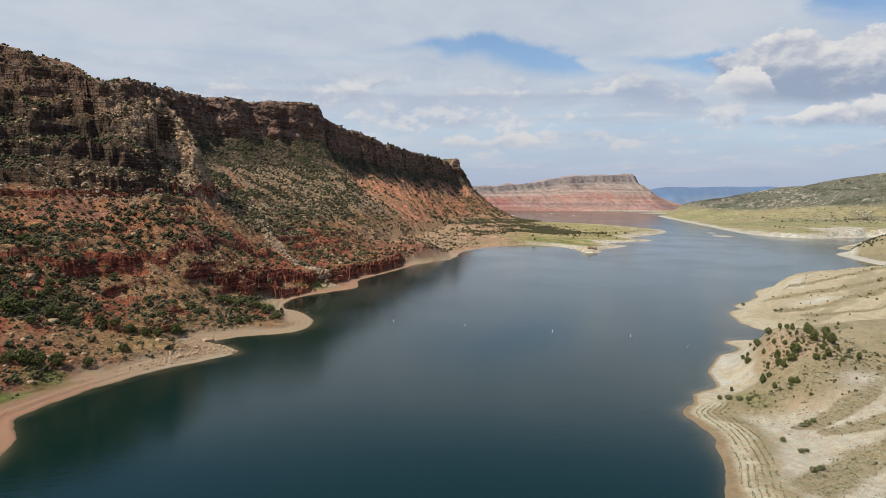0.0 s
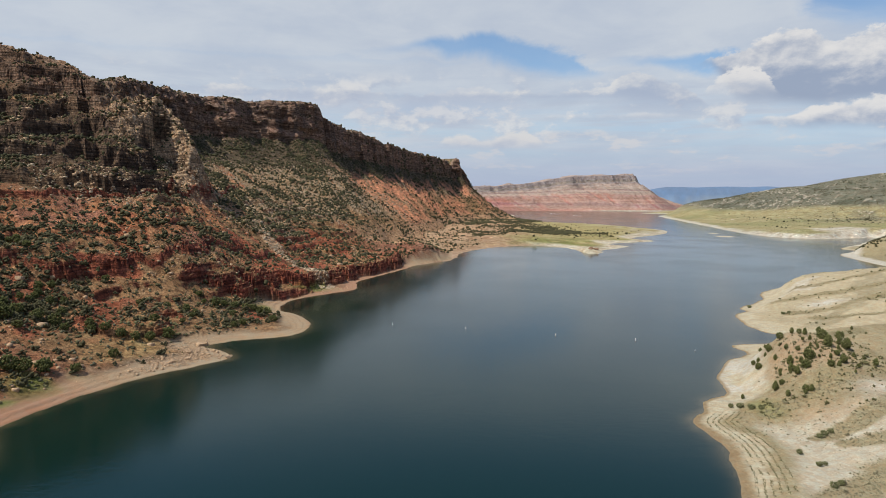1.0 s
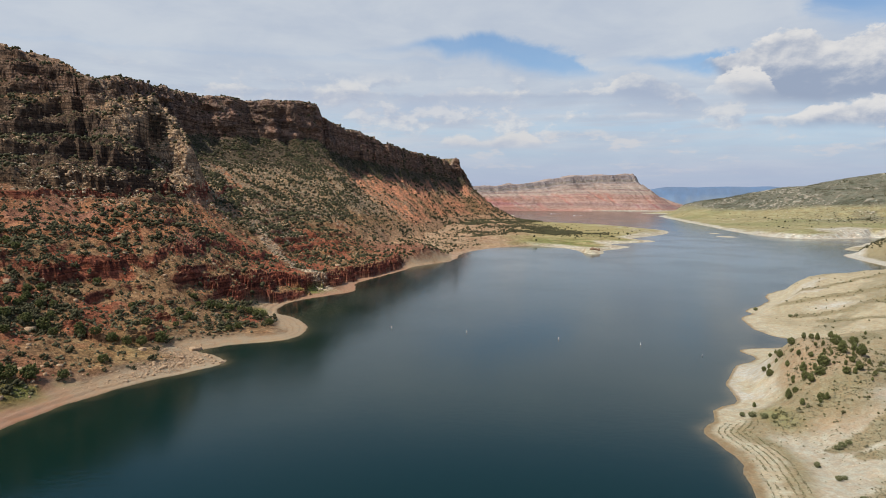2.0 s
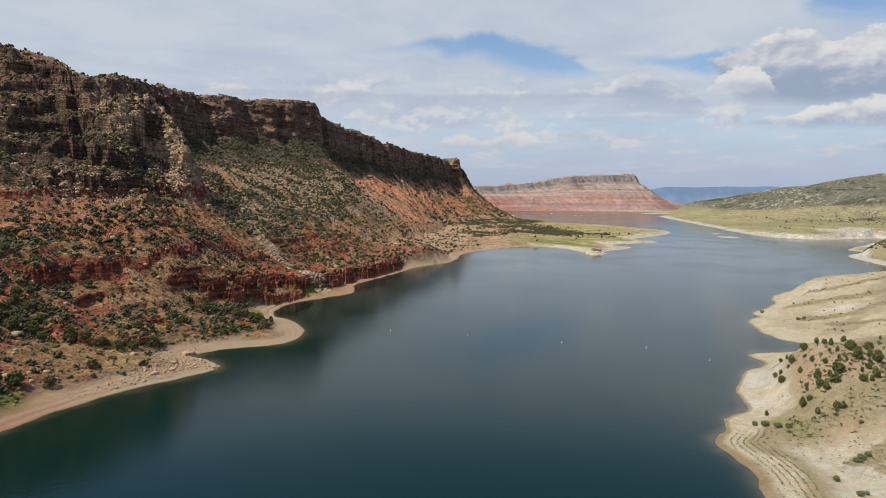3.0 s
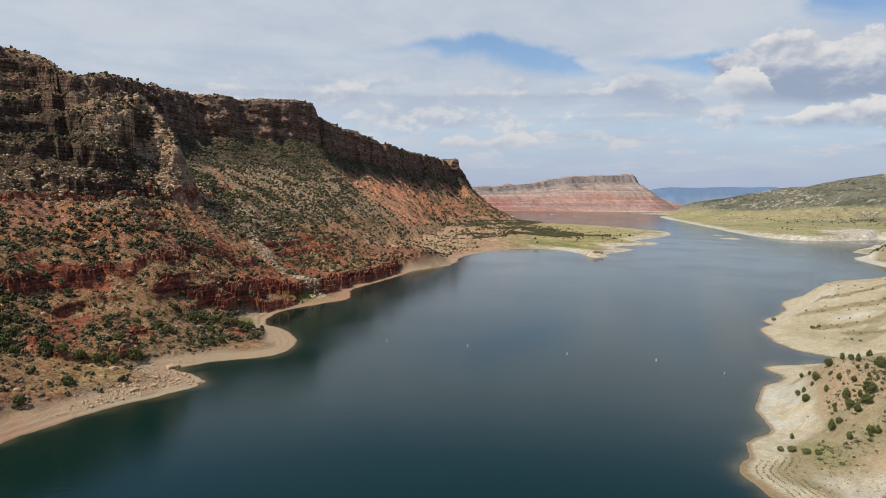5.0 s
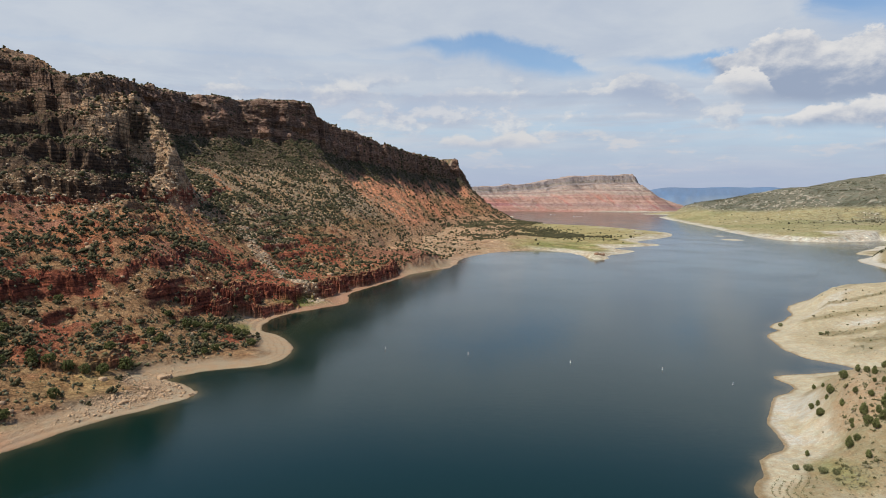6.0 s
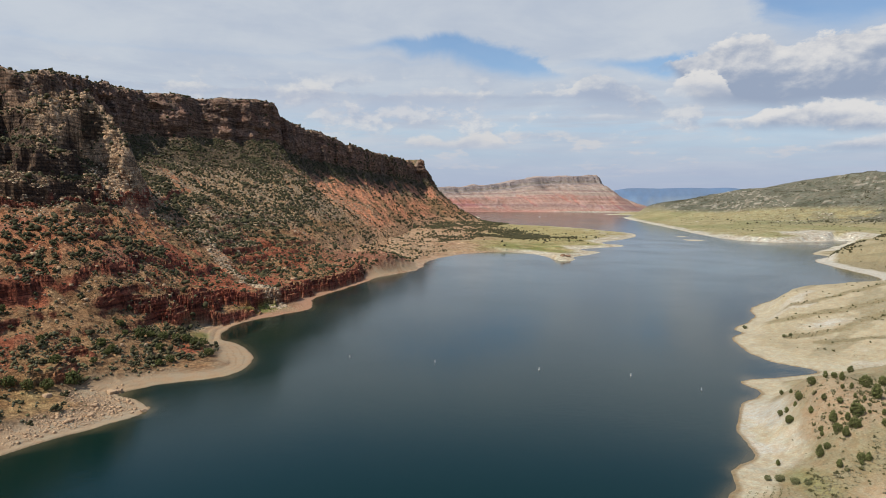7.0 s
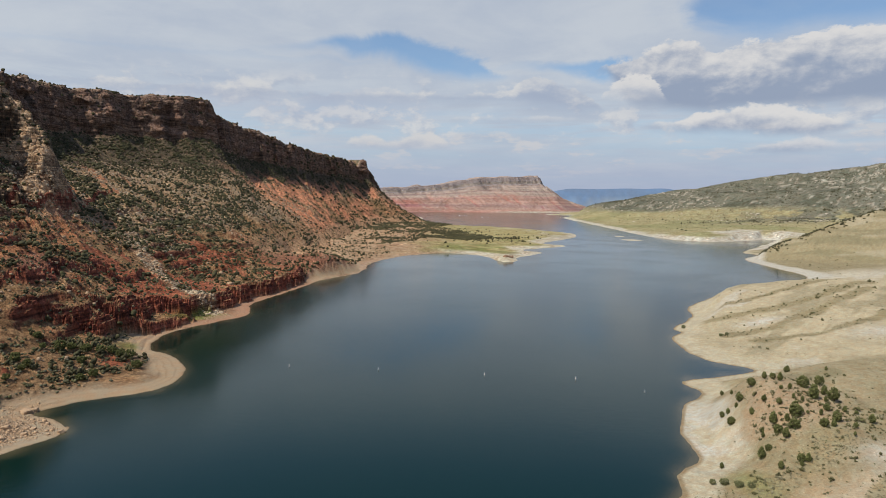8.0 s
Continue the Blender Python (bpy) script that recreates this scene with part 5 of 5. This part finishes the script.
    p = sow(H, spit * ease(2, 5, sd) * (1 - ease(15, 20, sd)), 2600, rng)
    strew("spit_rubble", p, rng.lognormal(-0.95, 0.5, len(p)).clip(0.2, 1.4), BLOCKS, STONE, "grey-tan angular rubble along the stony spit", "rubble", rng, 0.15)


PALE_STONE = plain("pale_limestone", (0.52, 0.45, 0.35, 1), 0.9, 0, 0.2, 2.0)


def plant_flats():
    P = POINT
    X, Y, sd = P["X"], P["Y"], P["sd"]
    d1 = line_distance(X, Y, [(40, 1150), (250, 1300)])[0]
    d2 = line_distance(X, Y, [(250, 1300), (120, 1600), (60, 2000)])[0]
    belt = (np.exp(-(d1 / 42) ** 2) + 0.8 * np.exp(-(d2 / 80) ** 2)) * ease(-0.4, 0.1, fbm(X, Y, 50, 3, 211)) + 0.004
    p = sow(P, belt * ease(22, 45, sd) * ease(700, 800, Y) * (1 - ease(1900, 2300, Y)), 3600, rng)
    strew("flat_scrub", p, rng.lognormal(1.2, 0.3, len(p)).clip(1.4, 5), SMALL, SCRUB, "green bushes on the low point of land", "scrub", rng)
    F = FAR
    c = F["scrubby"] * (0.3 + ease(-0.2, 0.4, F["n2"])) + 0.03 * ease(40, 120, F["sd"])
    p = sow(F, F["scrubby"] * ease(-0.1, 0.3, fbm(F["X"], F["Y"], 150, 3, 212)) * (1 - ease(3600, 4200, F["Y"])), 4600, rng)
    strew("pale_outcrops", p, rng.lognormal(1.15, 0.45, len(p)).clip(1.6, 8), BLOCKS, PALE_STONE, "pale rock outcrops on the far hills", "stones", rng, 0.25)
    p = sow(F, c * (1 - ease(3600, 4200, F["Y"])), 13000, rng)
    strew("far_hill_scrub", p, rng.lognormal(1.2, 0.35, len(p)), TUFTS, SCRUB, "dark scrub dotted over the far hills", "scrub", rng)


DRY_BRUSH = foliage("dry_shore_brush", (0.15, 0.135, 0.08), (0.30, 0.265, 0.165))


def plant_shore():
    S = SHORE
    X, Y, sd = S["X"], S["Y"], S["sd"]
    hill = np.exp(-((X - 128) / 20) ** 2 - ((Y - 240) / 26) ** 2)
    patch = ease(0.0, 0.45, fbm(X, Y, 16, 3, 221))
    spots = ease(0.1, 0.35, fbm(X, Y, 11, 3, 222)) * ease(-0.2, 0.3, fbm(X, Y, 45, 2, 223))
    p = sow(S, ease(10, 20, sd) * (1 - ease(330, 420, Y)) * (0.05 + 0.5 * spots + 0.5 * hill + 2.5 * S["stripe"]), 11000, rng)
    strew("dry_grass_tufts", p, rng.lognormal(-1.2, 0.4, len(p)).clip(0.14, 0.65), TUFTS, DRY_BRUSH, "small grey-green tufts on pale dry soil", "brush", rng)
    p = sow(S, ease(3.0, 4, sd) * (1 - ease(12, 14, sd)) * (1 - ease(206, 218, Y)) * ease(120, 130, Y), 9500, rng)
    off = shore_distance(p[:, 0], p[:, 1], RIGHT_LAND) + 0.5 * fbm(p[:, 0], p[:, 1], 14, 2, 105)
    p = p[(np.sin(off * 3.6) > 0.35) & (fbm(p[:, 0], p[:, 1], 2.2, 2, 114) > -0.35)]
    strew("drift_line", p, rng.uniform(0.12, 0.30, len(p)), TUFTS, BRUSH, "lines of dark drift and weed along the beach", "drift", rng)
    p = sow(S, ease(10, 22, sd) * (1 - ease(330, 420, Y)) * (0.2 * spots * patch + 0.9 * hill + 0.9 * S["stripe"]), 330, rng)
    strew("hill_brush", sow(S, ease(15, 22, sd) * (1 - ease(250, 258, Y)) * ease(112, 122, X + 0.6 * (238 - Y).clip(0)) * (hill * (0.2 + patch) + 2.0 * np.exp(-((X - 116) / 15) ** 2 - ((Y - 210) / 5) ** 2) * (0.1 + patch)), 520, rng), rng.lognormal(-0.35, 0.45, 520).clip(0.35, 2.0), RAGGED, BRUSH, "olive-brown brush under the junipers", "brush", rng)
    strew("dry_tufts", p, rng.lognormal(-0.6, 0.5, len(p)).clip(0.25, 1.8), RAGGED, DRY_BRUSH, "dry grey-brown brush on the pale hills", "brush", rng)
    p = sow(S, ease(12, 25, sd) * ease(330, 420, Y) * (1 - ease(900, 1100, Y)) * (0.25 * patch ** 2 + S["stripe"]), 1500, rng)
    strew("headland_brush", p, rng.lognormal(-0.25, 0.5, len(p)).clip(0.3, 3), RAGGED, BRUSH, "sparse dark brush on the grassy headlands", "brush", rng)
    edge = np.exp(-(((Y - 872 - 0.04 * (X - 600)) / 16) ** 2)) * ease(535, 560, X) * (0.15 + ease(-0.2, 0.2, fbm(X, Y, 30, 3, 224)))
    p = sow(S, edge * ease(8, 20, sd), 1300, rng)
    strew("draw_scrub", p, rng.lognormal(0.9, 0.35, len(p)).clip(1, 4), SMALL, SCRUB, "scrub along the crest above the cove", "scrub", rng)


plant_hillside()
plant_flats()
plant_shore()

# ---- single things ----


def part(name, bm, mat, parent, label=""):
    """A bmesh as one mesh object under a thing or a part."""
    mesh = bpy.data.meshes.new(name)
    bm.to_mesh(mesh)
    bm.free()
    mesh.materials.append(mat)
    ob = new(name, mesh)
    ob.parent = parent
    return tagged(ob, label)


def tube(bm, a, b, ra, rb, sides=7):
    a, b = Vector(a), Vector(b)
    q = (b - a).to_track_quat("Z", "Y")
    rings = []
    for p, r in ((a, ra), (b, rb)):
        rings.append([bm.verts.new(p + q @ Vector((math.cos(6.2832 * i / sides) * r, math.sin(6.2832 * i / sides) * r, 0))) for i in range(sides)])
    for i in range(sides):
        bm.faces.new((rings[0][i], rings[0][(i + 1) % sides], rings[1][(i + 1) % sides], rings[1][i]))
    bm.faces.new(rings[1])
    bm.faces.new(rings[0][::-1])


def tufts(rng, count, shape, size):
    """Foliage: many small ragged tufts filling a crown, thinner inside, with gaps."""
    v, f = [], []
    lumps = rng.normal(0, 1, (7, 3))
    lumps /= np.linalg.norm(lumps, axis=1)[:, None]
    n = 0
    while n < count:
        d = rng.normal(0, 1, 3)
        d /= np.linalg.norm(d)
        bulge = 0.86 + 0.18 * max(0.0, float(np.max(lumps @ d)) - 0.55) / 0.45
        r = rng.uniform(0.25, 1.0) ** 0.45 * bulge
        p = shape(d * r)
        tv = OCT_V * rng.uniform(0.45, 1.25, (6, 1)) * size * rng.uniform(0.7, 1.3)
        a = rng.uniform(0, 6.28)
        c, s = math.cos(a), math.sin(a)
        tv = np.stack([tv[:, 0] * c - tv[:, 1] * s, tv[:, 0] * s + tv[:, 1] * c, tv[:, 2] * 1.1], -1) + p
        v.append(tv)
        f.append(OCT_F + 6 * n)
        n += 1
    return np.vstack(v), np.vstack(f)


def juniper(rng, pointed):
    """A juniper one metre high: short trunk, limbs, dense ragged crown down to the ground."""
    tree = new("juniper")
    bm = bmesh.new()
    tube(bm, (0, 0, -0.06), (0.01, 0.01, 0.42), 0.045, 0.022)
    for i in range(4):
        a = 1.57 * i + rng.uniform(0, 0.7)
        tube(bm, (0, 0, 0.10 + 0.06 * i), (math.cos(a) * 0.26, math.sin(a) * 0.26, 0.30 + 0.11 * i), 0.018, 0.006, 5)
    part("trunk", bm, BARK, tree, "short grey-brown trunk with low limbs")
    if pointed:
        def shape(p):
            k = 1.25 - 0.75 * (p[2] * 0.5 + 0.5)
            return np.array([p[0] * 0.33 * k, p[1] * 0.33 * k, 0.50 + 0.44 * p[2]])
    else:
        def shape(p):
            k = 1.12 - 0.30 * (p[2] * 0.5 + 0.5)
            return np.array([p[0] * 0.44 * k, p[1] * 0.42 * k, 0.47 + 0.45 * p[2]])
    v, f = tufts(rng, 240, shape, 0.068)
    crown = new("crown", triangles("crown", v, f, JUNIPER))
    crown.parent = tree
    return tree


def bush(rng, leaf):
    """A broad leafy shrub one metre high with several stems."""
    shrub = new("shrub")
    bm = bmesh.new()
    for i in range(5):
        a = 1.257 * i + rng.uniform(0, 0.6)
        tube(bm, (0, 0, -0.05), (math.cos(a) * 0.30, math.sin(a) * 0.30, 0.5), 0.022, 0.006, 5)
    part("stems", bm, BARK, shrub, "thin woody stems")
    v, f = tufts(rng, 170, lambda p: np.array([p[0] * 0.62, p[1] * 0.56, 0.46 + 0.42 * p[2]]), 0.085)
    leaves = new("leaves", triangles("leaves", v, f, leaf))
    leaves.parent = shrub
    return shrub


def boulder(rng):
    bm = bmesh.new()
    bmesh.ops.create_cube(bm, size=1.0)
    bmesh.ops.subdivide_edges(bm, edges=bm.edges[:], cuts=2, use_grid_fill=True)
    tilt = Euler((rng.uniform(-0.3, 0.3), rng.uniform(-0.3, 0.3), 0)).to_matrix()
    off = Vector(rng.uniform(-50, 50, 3))
    for vert in bm.verts:
        p = vert.co
        round_off = 1 - 0.22 * (p.length / 0.866) ** 3
        vert.co = tilt @ (p * round_off * (1 + 0.30 * noise.noise(p * 1.7 + off))) * 1.0
        vert.co.z = vert.co.z * 0.78 + 0.24
    mesh = bpy.data.meshes.new("boulder")
    bm.to_mesh(mesh)
    bm.free()
    mesh.materials.append(STONE)
    return new("boulder", mesh)


BROADLEAF = foliage("shore_shrub_leaves", (0.046, 0.052, 0.016), (0.115, 0.120, 0.040))
JUNIPERS_A = [(155.2, 268.1, 3.2), (161.4, 256.8, 1.9), (131.4, 253.5, 3.7), (135.9, 253.3, 2.8), (138.1, 252.1, 2.8), (138.5, 249.1, 3.4), (126.9, 252.6, 3.4), (125.1, 251.5, 2.1), (120.2, 246.5, 3.8), (123.5, 253.4, 2.7), (122.3, 254.9, 2.4), (123.7, 241.5, 2.8), (136.1, 277.2, 2.4), (130.8, 263.1, 2.0), (140.3, 240.7, 4.8), (137.7, 232.7, 5.1), (149.6, 245.3, 4.5), (143.5, 235.5, 3.8), (144.1, 232.7, 4.7), (140.2, 230.8, 2.0), (137.5, 227, 2.9), (134.1, 225, 2.2), (131.8, 220.8, 3.2), (133.8, 219.6, 2.5), (136.6, 221.8, 4.0), (142.9, 226.5, 2.3)]
JUNIPERS_B = [(146.1, 225.7, 1.5), (146.9, 220.9, 3.1), (139.3, 218.1, 2.1), (136.2, 214.7, 1.6), (128.4, 228, 5.2), (123.3, 230.7, 4.0), (121.3, 225.7, 3.9), (125.5, 227.7, 3.0), (125, 224, 3.9), (121.4, 222.3, 3.4), (120.8, 232.2, 2.3), (119.5, 229.6, 2.1), (128.3, 235.1, 2.3), (135.6, 240.4, 2.1), (133.9, 242.2, 1.9), (132.5, 234.6, 2.0), (127.1, 240.6, 2.2), (133.7, 232.3, 1.8), (131.1, 226.6, 1.4), (113.9, 213.9, 3.0), (119.3, 213.2, 2.9), (120.6, 212.3, 2.7), (118.4, 211.8, 1.7), (114.1, 222.4, 4.2), (116.6, 223, 2.6), (105.9, 228.2, 2.1)]
SHRUBS = [(-114, 372.2, 4.9), (-110, 375.1, 4.9), (-105.8, 373.6, 4.6), (-101.9, 373.4, 4.8), (-94.7, 360.4, 5.1), (-106.1, 342.4, 4.7), (-108.6, 335.8, 3.7), (-128.5, 365.7, 5.3), (-125.1, 369.2, 4.4), (-119.5, 370.6, 4.9), (-116.1, 356.8, 4.2), (-133.2, 360.3, 2.9), (-129.9, 334.5, 3.3), (-130.3, 323.7, 3.2), (-136.9, 346.2, 2.8), (-139.3, 369, 3.7), (-161.3, 232.8, 6.3), (-156.6, 233.9, 7.3), (-152, 235.1, 6.2), (-147.3, 239.8, 6.2), (-149.7, 287.5, 5.2), (-143.9, 289.1, 5.2), (-137.7, 290, 4.7), (-133.2, 294.7, 4.8), (-129.8, 305.8, 7.3), (-156.6, 288.2, 4.8), (-164.5, 281.5, 4.3), (-170.9, 285.8, 6.1), (-177.8, 284.5, 6.1), (-184.2, 272.8, 7.2), (-185, 281.7, 6.1), (-187.6, 272.4, 7.2)]
SHORE_SHRUBS = [(100.2, 217.8, 2.4), (102.3, 214.5, 2.2), (104.5, 212.5, 1.8), (97.6, 219.2, 1.6), (109.2, 188.0, 1.7), (111.2, 188.8, 1.9), (113.4, 189.6, 1.6), (98.9, 179.6, 1.5), (99.7, 171.7, 1.7), (101.6, 172.4, 1.3), (95.5, 158.5, 1.8), (98.0, 159.8, 1.5), (201, 422, 2.6), (206, 390, 2.2), (210, 391, 1.8)]
PALE_LEAF = foliage("grey_green_leaves", (0.09, 0.095, 0.04), (0.21, 0.21, 0.10))
BOULDERS = [(-199.1, 305.9, 4.0), (-114.7, 305, 3.9), (-113, 306.7, 3.0), (-94.3, 283.7, 2.0), (-104.5, 281.5, 2.2), (-97.4, 281.6, 1.3), (-111.8, 285.3, 2.8), (-130.7, 289.9, 2.6), (-191.2, 317.8, 3.3), (-103.9, 286.3, 1.9), (-109, 276.4, 2.2), (-113.2, 271.4, 2.1)]


def set_out(make, places, S, label, category, group, variants, wide):
    """One of each variant is built; the rest are copies of them."""
    models = [make(i) for i in range(variants)]
    for i, (x, y, high) in enumerate(places):
        m = models[i % variants]
        at = Matrix.Translation((x, y, ground_at(S, x, y) - 0.05 * high)) @ Matrix.Rotation(2.4 * i, 4, "Z")
        k = high * (0.92 + 0.05 * (i % 4)) * {"boulder": 0.72, "juniper": 0.95}.get(category, 1.0)
        if i < variants:
            ob, m.matrix_world = m, at
        else:
            ob = copy_thing(m, at)
        ob.scale = (k * wide, k * wide, k)
        tagged(ob, label(high), category, group)


set_out(lambda i: juniper(rng, i % 2 == 1), JUNIPERS_A + JUNIPERS_B, SHORE,
        lambda h: "tall dark green juniper on a pale pinkish hill" if h > 4.2 else ("dark green rounded juniper on a pale dry hill" if h > 2.6 else "small yellow-green juniper on a pale dry hill"),
        "juniper", "junipers on the pale hill", 6, 0.92)
set_out(lambda i: bush(rng, BROADLEAF), SHRUBS, HILL, lambda h: "large leafy green shrub at the foot of the red slope" if h > 6.5 else "dark green leafy shrub on tan soil above the beach",
        "shrub", "shrubs above the beach", 5, 0.85)
set_out(lambda i: bush(rng, BROADLEAF), SLOPE_SHRUBS, HILL, lambda h: "tall dark shrub among scrub on the red slope" if h > 3.4 else "dark green rounded shrub on tan and red soil",
        "shrub", "shrubs on the near slope", 6, 0.8)
set_out(lambda i: boulder(rng), BOULDERS, HILL, lambda h: "large pale block of sandstone on the slope" if h > 3.5 else "weathered grey-tan sandstone boulder on the stony shore",
        "boulder", "boulders on the shore", 6, 1.25)
set_out(lambda i: bush(rng, PALE_LEAF), SHORE_SHRUBS, SHORE, lambda h: "grey-green shrub on the pale chalky shore", "shrub", "shrubs on the pale shore", 4, 1.0)


def outcrop():
    """Dark rock on the small sandy knob at the tip of the low point."""
    bm = bmesh.new()
    for k in range(5):
        made = bmesh.ops.create_icosphere(bm, subdivisions=2, radius=3.2 - 0.3 * k)["verts"]
        off = Vector((k * 2.6 - 5, (k % 2) * 2.2, -0.3 * k))
        for v in made:
            p = v.co.copy()
            v.co = p * (1 + 0.45 * noise.noise(p * 0.5 + off)) + off
            v.co.z = round(v.co.z / 1.3) * 1.1 + 0.4
    mesh = bpy.data.meshes.new("rock_outcrop")
    bm.to_mesh(mesh)
    bm.free()
    mesh.materials.append(DARK_ROCK)
    ob = new("rock_outcrop", mesh)
    ob.matrix_world = pose(205, 872, ground_at(POINT, 205, 872) - 0.3, 0, 0, 20)
    tagged(ob, "brown rock outcrop on a pale sandy knob by the water", "rock")


DARK_ROCK = plain("brown_rock", (0.27, 0.16, 0.095, 1), 0.92, 0, 0.4, 1.5)
outcrop()

WHITE_PAINT = plain("white_buoy_plastic", (0.78, 0.78, 0.76, 1), 0.4, 0, 0.05, 0.2)
ORANGE_PAINT = plain("orange_buoy_band", (0.75, 0.20, 0.04, 1), 0.45, 0, 0.08, 0.2)
GREY_METAL = plain("dull_grey_metal", (0.30, 0.31, 0.32, 1), 0.5, 0.7, 0.15, 0.1)


def lathe(bm, profile, sides=16):
    rings = []
    for r, z in profile:
        rings.append([bm.verts.new((math.cos(6.28319 * i / sides) * r, math.sin(6.28319 * i / sides) * r, z)) for i in range(sides)])
    for a, b in zip(rings[:-1], rings[1:]):
        for i in range(sides):
            bm.faces.new((a[i], a[(i + 1) % sides], b[(i + 1) % sides], b[i]))
    bm.faces.new(rings[-1])
    bm.faces.new(rings[0][::-1])


def buoy():
    b = new("marker_buoy")
    bm = bmesh.new()
    lathe(bm, [(0.22, -0.6), (0.34, -0.45), (0.36, -0.05), (0.36, 0.22), (0.30, 0.32), (0.24, 0.36), (0.24, 1.42), (0.20, 1.52), (0.06, 1.56)])
    part("float_body", bm, WHITE_PAINT, b)
    bm = bmesh.new()
    lathe(bm, [(0.246, 1.16), (0.252, 1.17), (0.252, 1.26), (0.246, 1.27)])
    part("upper_band", bm, ORANGE_PAINT, b, "orange band round the top")
    bm = bmesh.new()
    lathe(bm, [(0.246, 0.48), (0.252, 0.49), (0.252, 0.58), (0.246, 0.59)])
    part("lower_band", bm, ORANGE_PAINT, b, "orange band above the float")
    bm = bmesh.new()
    tube(bm, (0, 0, 1.54), (0, 0, 1.66), 0.05, 0.05)
    part("lifting_eye", bm, GREY_METAL, b, "grey metal lifting eye")
    return tagged(b, "white can buoy with orange bands floating on the lake", "buoy", "row of buoys across the lake")


first = buoy()
first.matrix_world = pose(-28.0, 360.4, 0, 3, -2, 0)
first.scale = (0.72, 0.72, 0.72)
for k, (x, y) in enumerate([(12.6, 350.4), (58.9, 335.6), (97.2, 324.7)]):
    copy_thing(first, pose(x, y, 0, 2 - k, 3 * (k % 2), 40 * k))


def float_with_post():
    b = new("mooring_float")
    bm = bmesh.new()
    lathe(bm, [(0.5, -0.35), (0.85, -0.2), (0.92, 0.12), (0.80, 0.34), (0.3, 0.40)], 18)
    part("float_body", bm, GREY_METAL, b, "dull grey drum")
    bm = bmesh.new()
    tube(bm, (0, 0, 0.36), (0.05, 0, 1.9), 0.14, 0.11)
    part("post", bm, WHITE_PAINT, b)
    bm = bmesh.new()
    lathe(bm, [(0.90, -0.02), (0.96, 0.0), (0.96, 0.10), (0.90, 0.13)], 18)
    part("rubbing_strip", bm, GREY_METAL, b, "dark grey rubbing strip")
    b.matrix_world = pose(118.5, 302.9, 0, 2, 4, 30)
    b.scale = (0.5, 0.5, 0.6)
    tagged(b, "small grey mooring float with a short white post", "float")


float_with_post()


def motorboat():
    b = new("motorboat")
    bm = bmesh.new()
    rows = []
    for x, w, z in ((-4, 1.15, -0.3), (-1, 1.25, -0.35), (2, 1.0, -0.3), (3.6, 0.45, -0.1), (4.6, 0.05, 0.5)):
        rows.append([bm.verts.new(p) for p in ((x, -w, 0.75 + 0.05 * max(0, x)), (x, -w * 0.6, z), (x, w * 0.6, z), (x, w, 0.75 + 0.05 * max(0, x)))])
    for a, c in zip(rows[:-1], rows[1:]):
        for i in range(3):
            bm.faces.new((a[i], a[i + 1], c[i + 1], c[i]))
        bm.faces.new((a[3], a[0], c[0], c[3]))
    bm.faces.new(rows[0])
    part("hull", bm, WHITE_PAINT, b)
    bm = bmesh.new()
    bmesh.ops.create_cube(bm, size=1.0, matrix=Matrix.Translation((0.3, 0, 1.15)) @ Matrix.Diagonal((2.4, 1.7, 0.9, 1)))
    bmesh.ops.bevel(bm, geom=bm.edges[:], offset=0.18, segments=2, affect="EDGES")
    part("cabin", bm, WHITE_PAINT, b)
    bm = bmesh.new()
    bmesh.ops.create_cube(bm, size=1.0, matrix=Matrix.Translation((1.52, 0, 1.25)) @ Matrix.Diagonal((0.06, 1.4, 0.45, 1)))
    part("windscreen", bm, GREY_METAL, b, "dark windscreen")
    return tagged(b, "small white motorboat on the far water", "motorboat", "motorboats on the far water")


FOAM = plain("wake_foam", (0.62, 0.68, 0.72, 1), 0.7, 0, 0.3, 3.0)


def wake(x, y, turn, long):
    n = 24
    t = np.linspace(0, 1, n)
    T, V = np.meshgrid(t, np.linspace(-1, 1, 7), indexing="ij")
    X, Y = -T * long, V * (0.8 + 3.2 * T) + fbm(T * long, V * 3, 5, 3, 301) * 1.0
    Z = 0.10 + 0.18 * (1 - T) * np.abs(V) + 0.06 * fbm(T * long, V * 4, 2, 2, 302)
    ob = sheet("boat_wake", X, Y, Z, FOAM, "white foaming wake behind a boat", "wake")
    ob.matrix_world = pose(x, y, 0, 0, 0, turn)
    ob["kind"] = "stuff"


boat = motorboat()
boat.matrix_world = pose(560, 3320, 0.1, 0, 0, 160)
wake(563, 3319, 160, 45)
copy_thing(boat, pose(615, 3010, 0.1, 0, 0, 175))
wake(618, 3010, 175, 34)


def sandbar(x, y, long, wide, turn):
    T, V = np.meshgrid(np.linspace(-1, 1, 60), np.linspace(-1, 1, 30), indexing="ij")
    r = np.sqrt(T * T + V * V) + 0.25 * fbm(T * 3, V * 3, 1.2, 3, 311)
    Z = 1.0 * (1 - ease(0.1, 1.0, r)) - 0.35 + 0.15 * fbm(T * 9, V * 9, 1.5, 3, 312)
    c = np.empty(T.shape + (3,))
    c[:] = (0.46, 0.40, 0.29)
    ob = sheet("sandbar", T * long, V * wide, Z, CHALK, "pale sandbar barely above the lake surface", "sandbar", c)
    ob.matrix_world = pose(x, y, 0, 0, 0, turn)


sandbar(566, 1290, 26, 34, 10)
sandbar(596, 1415, 16, 14, 0)
sandbar(262, 996, 30, 26, -10)
sandbar(350, 1138, 34, 30, 15)
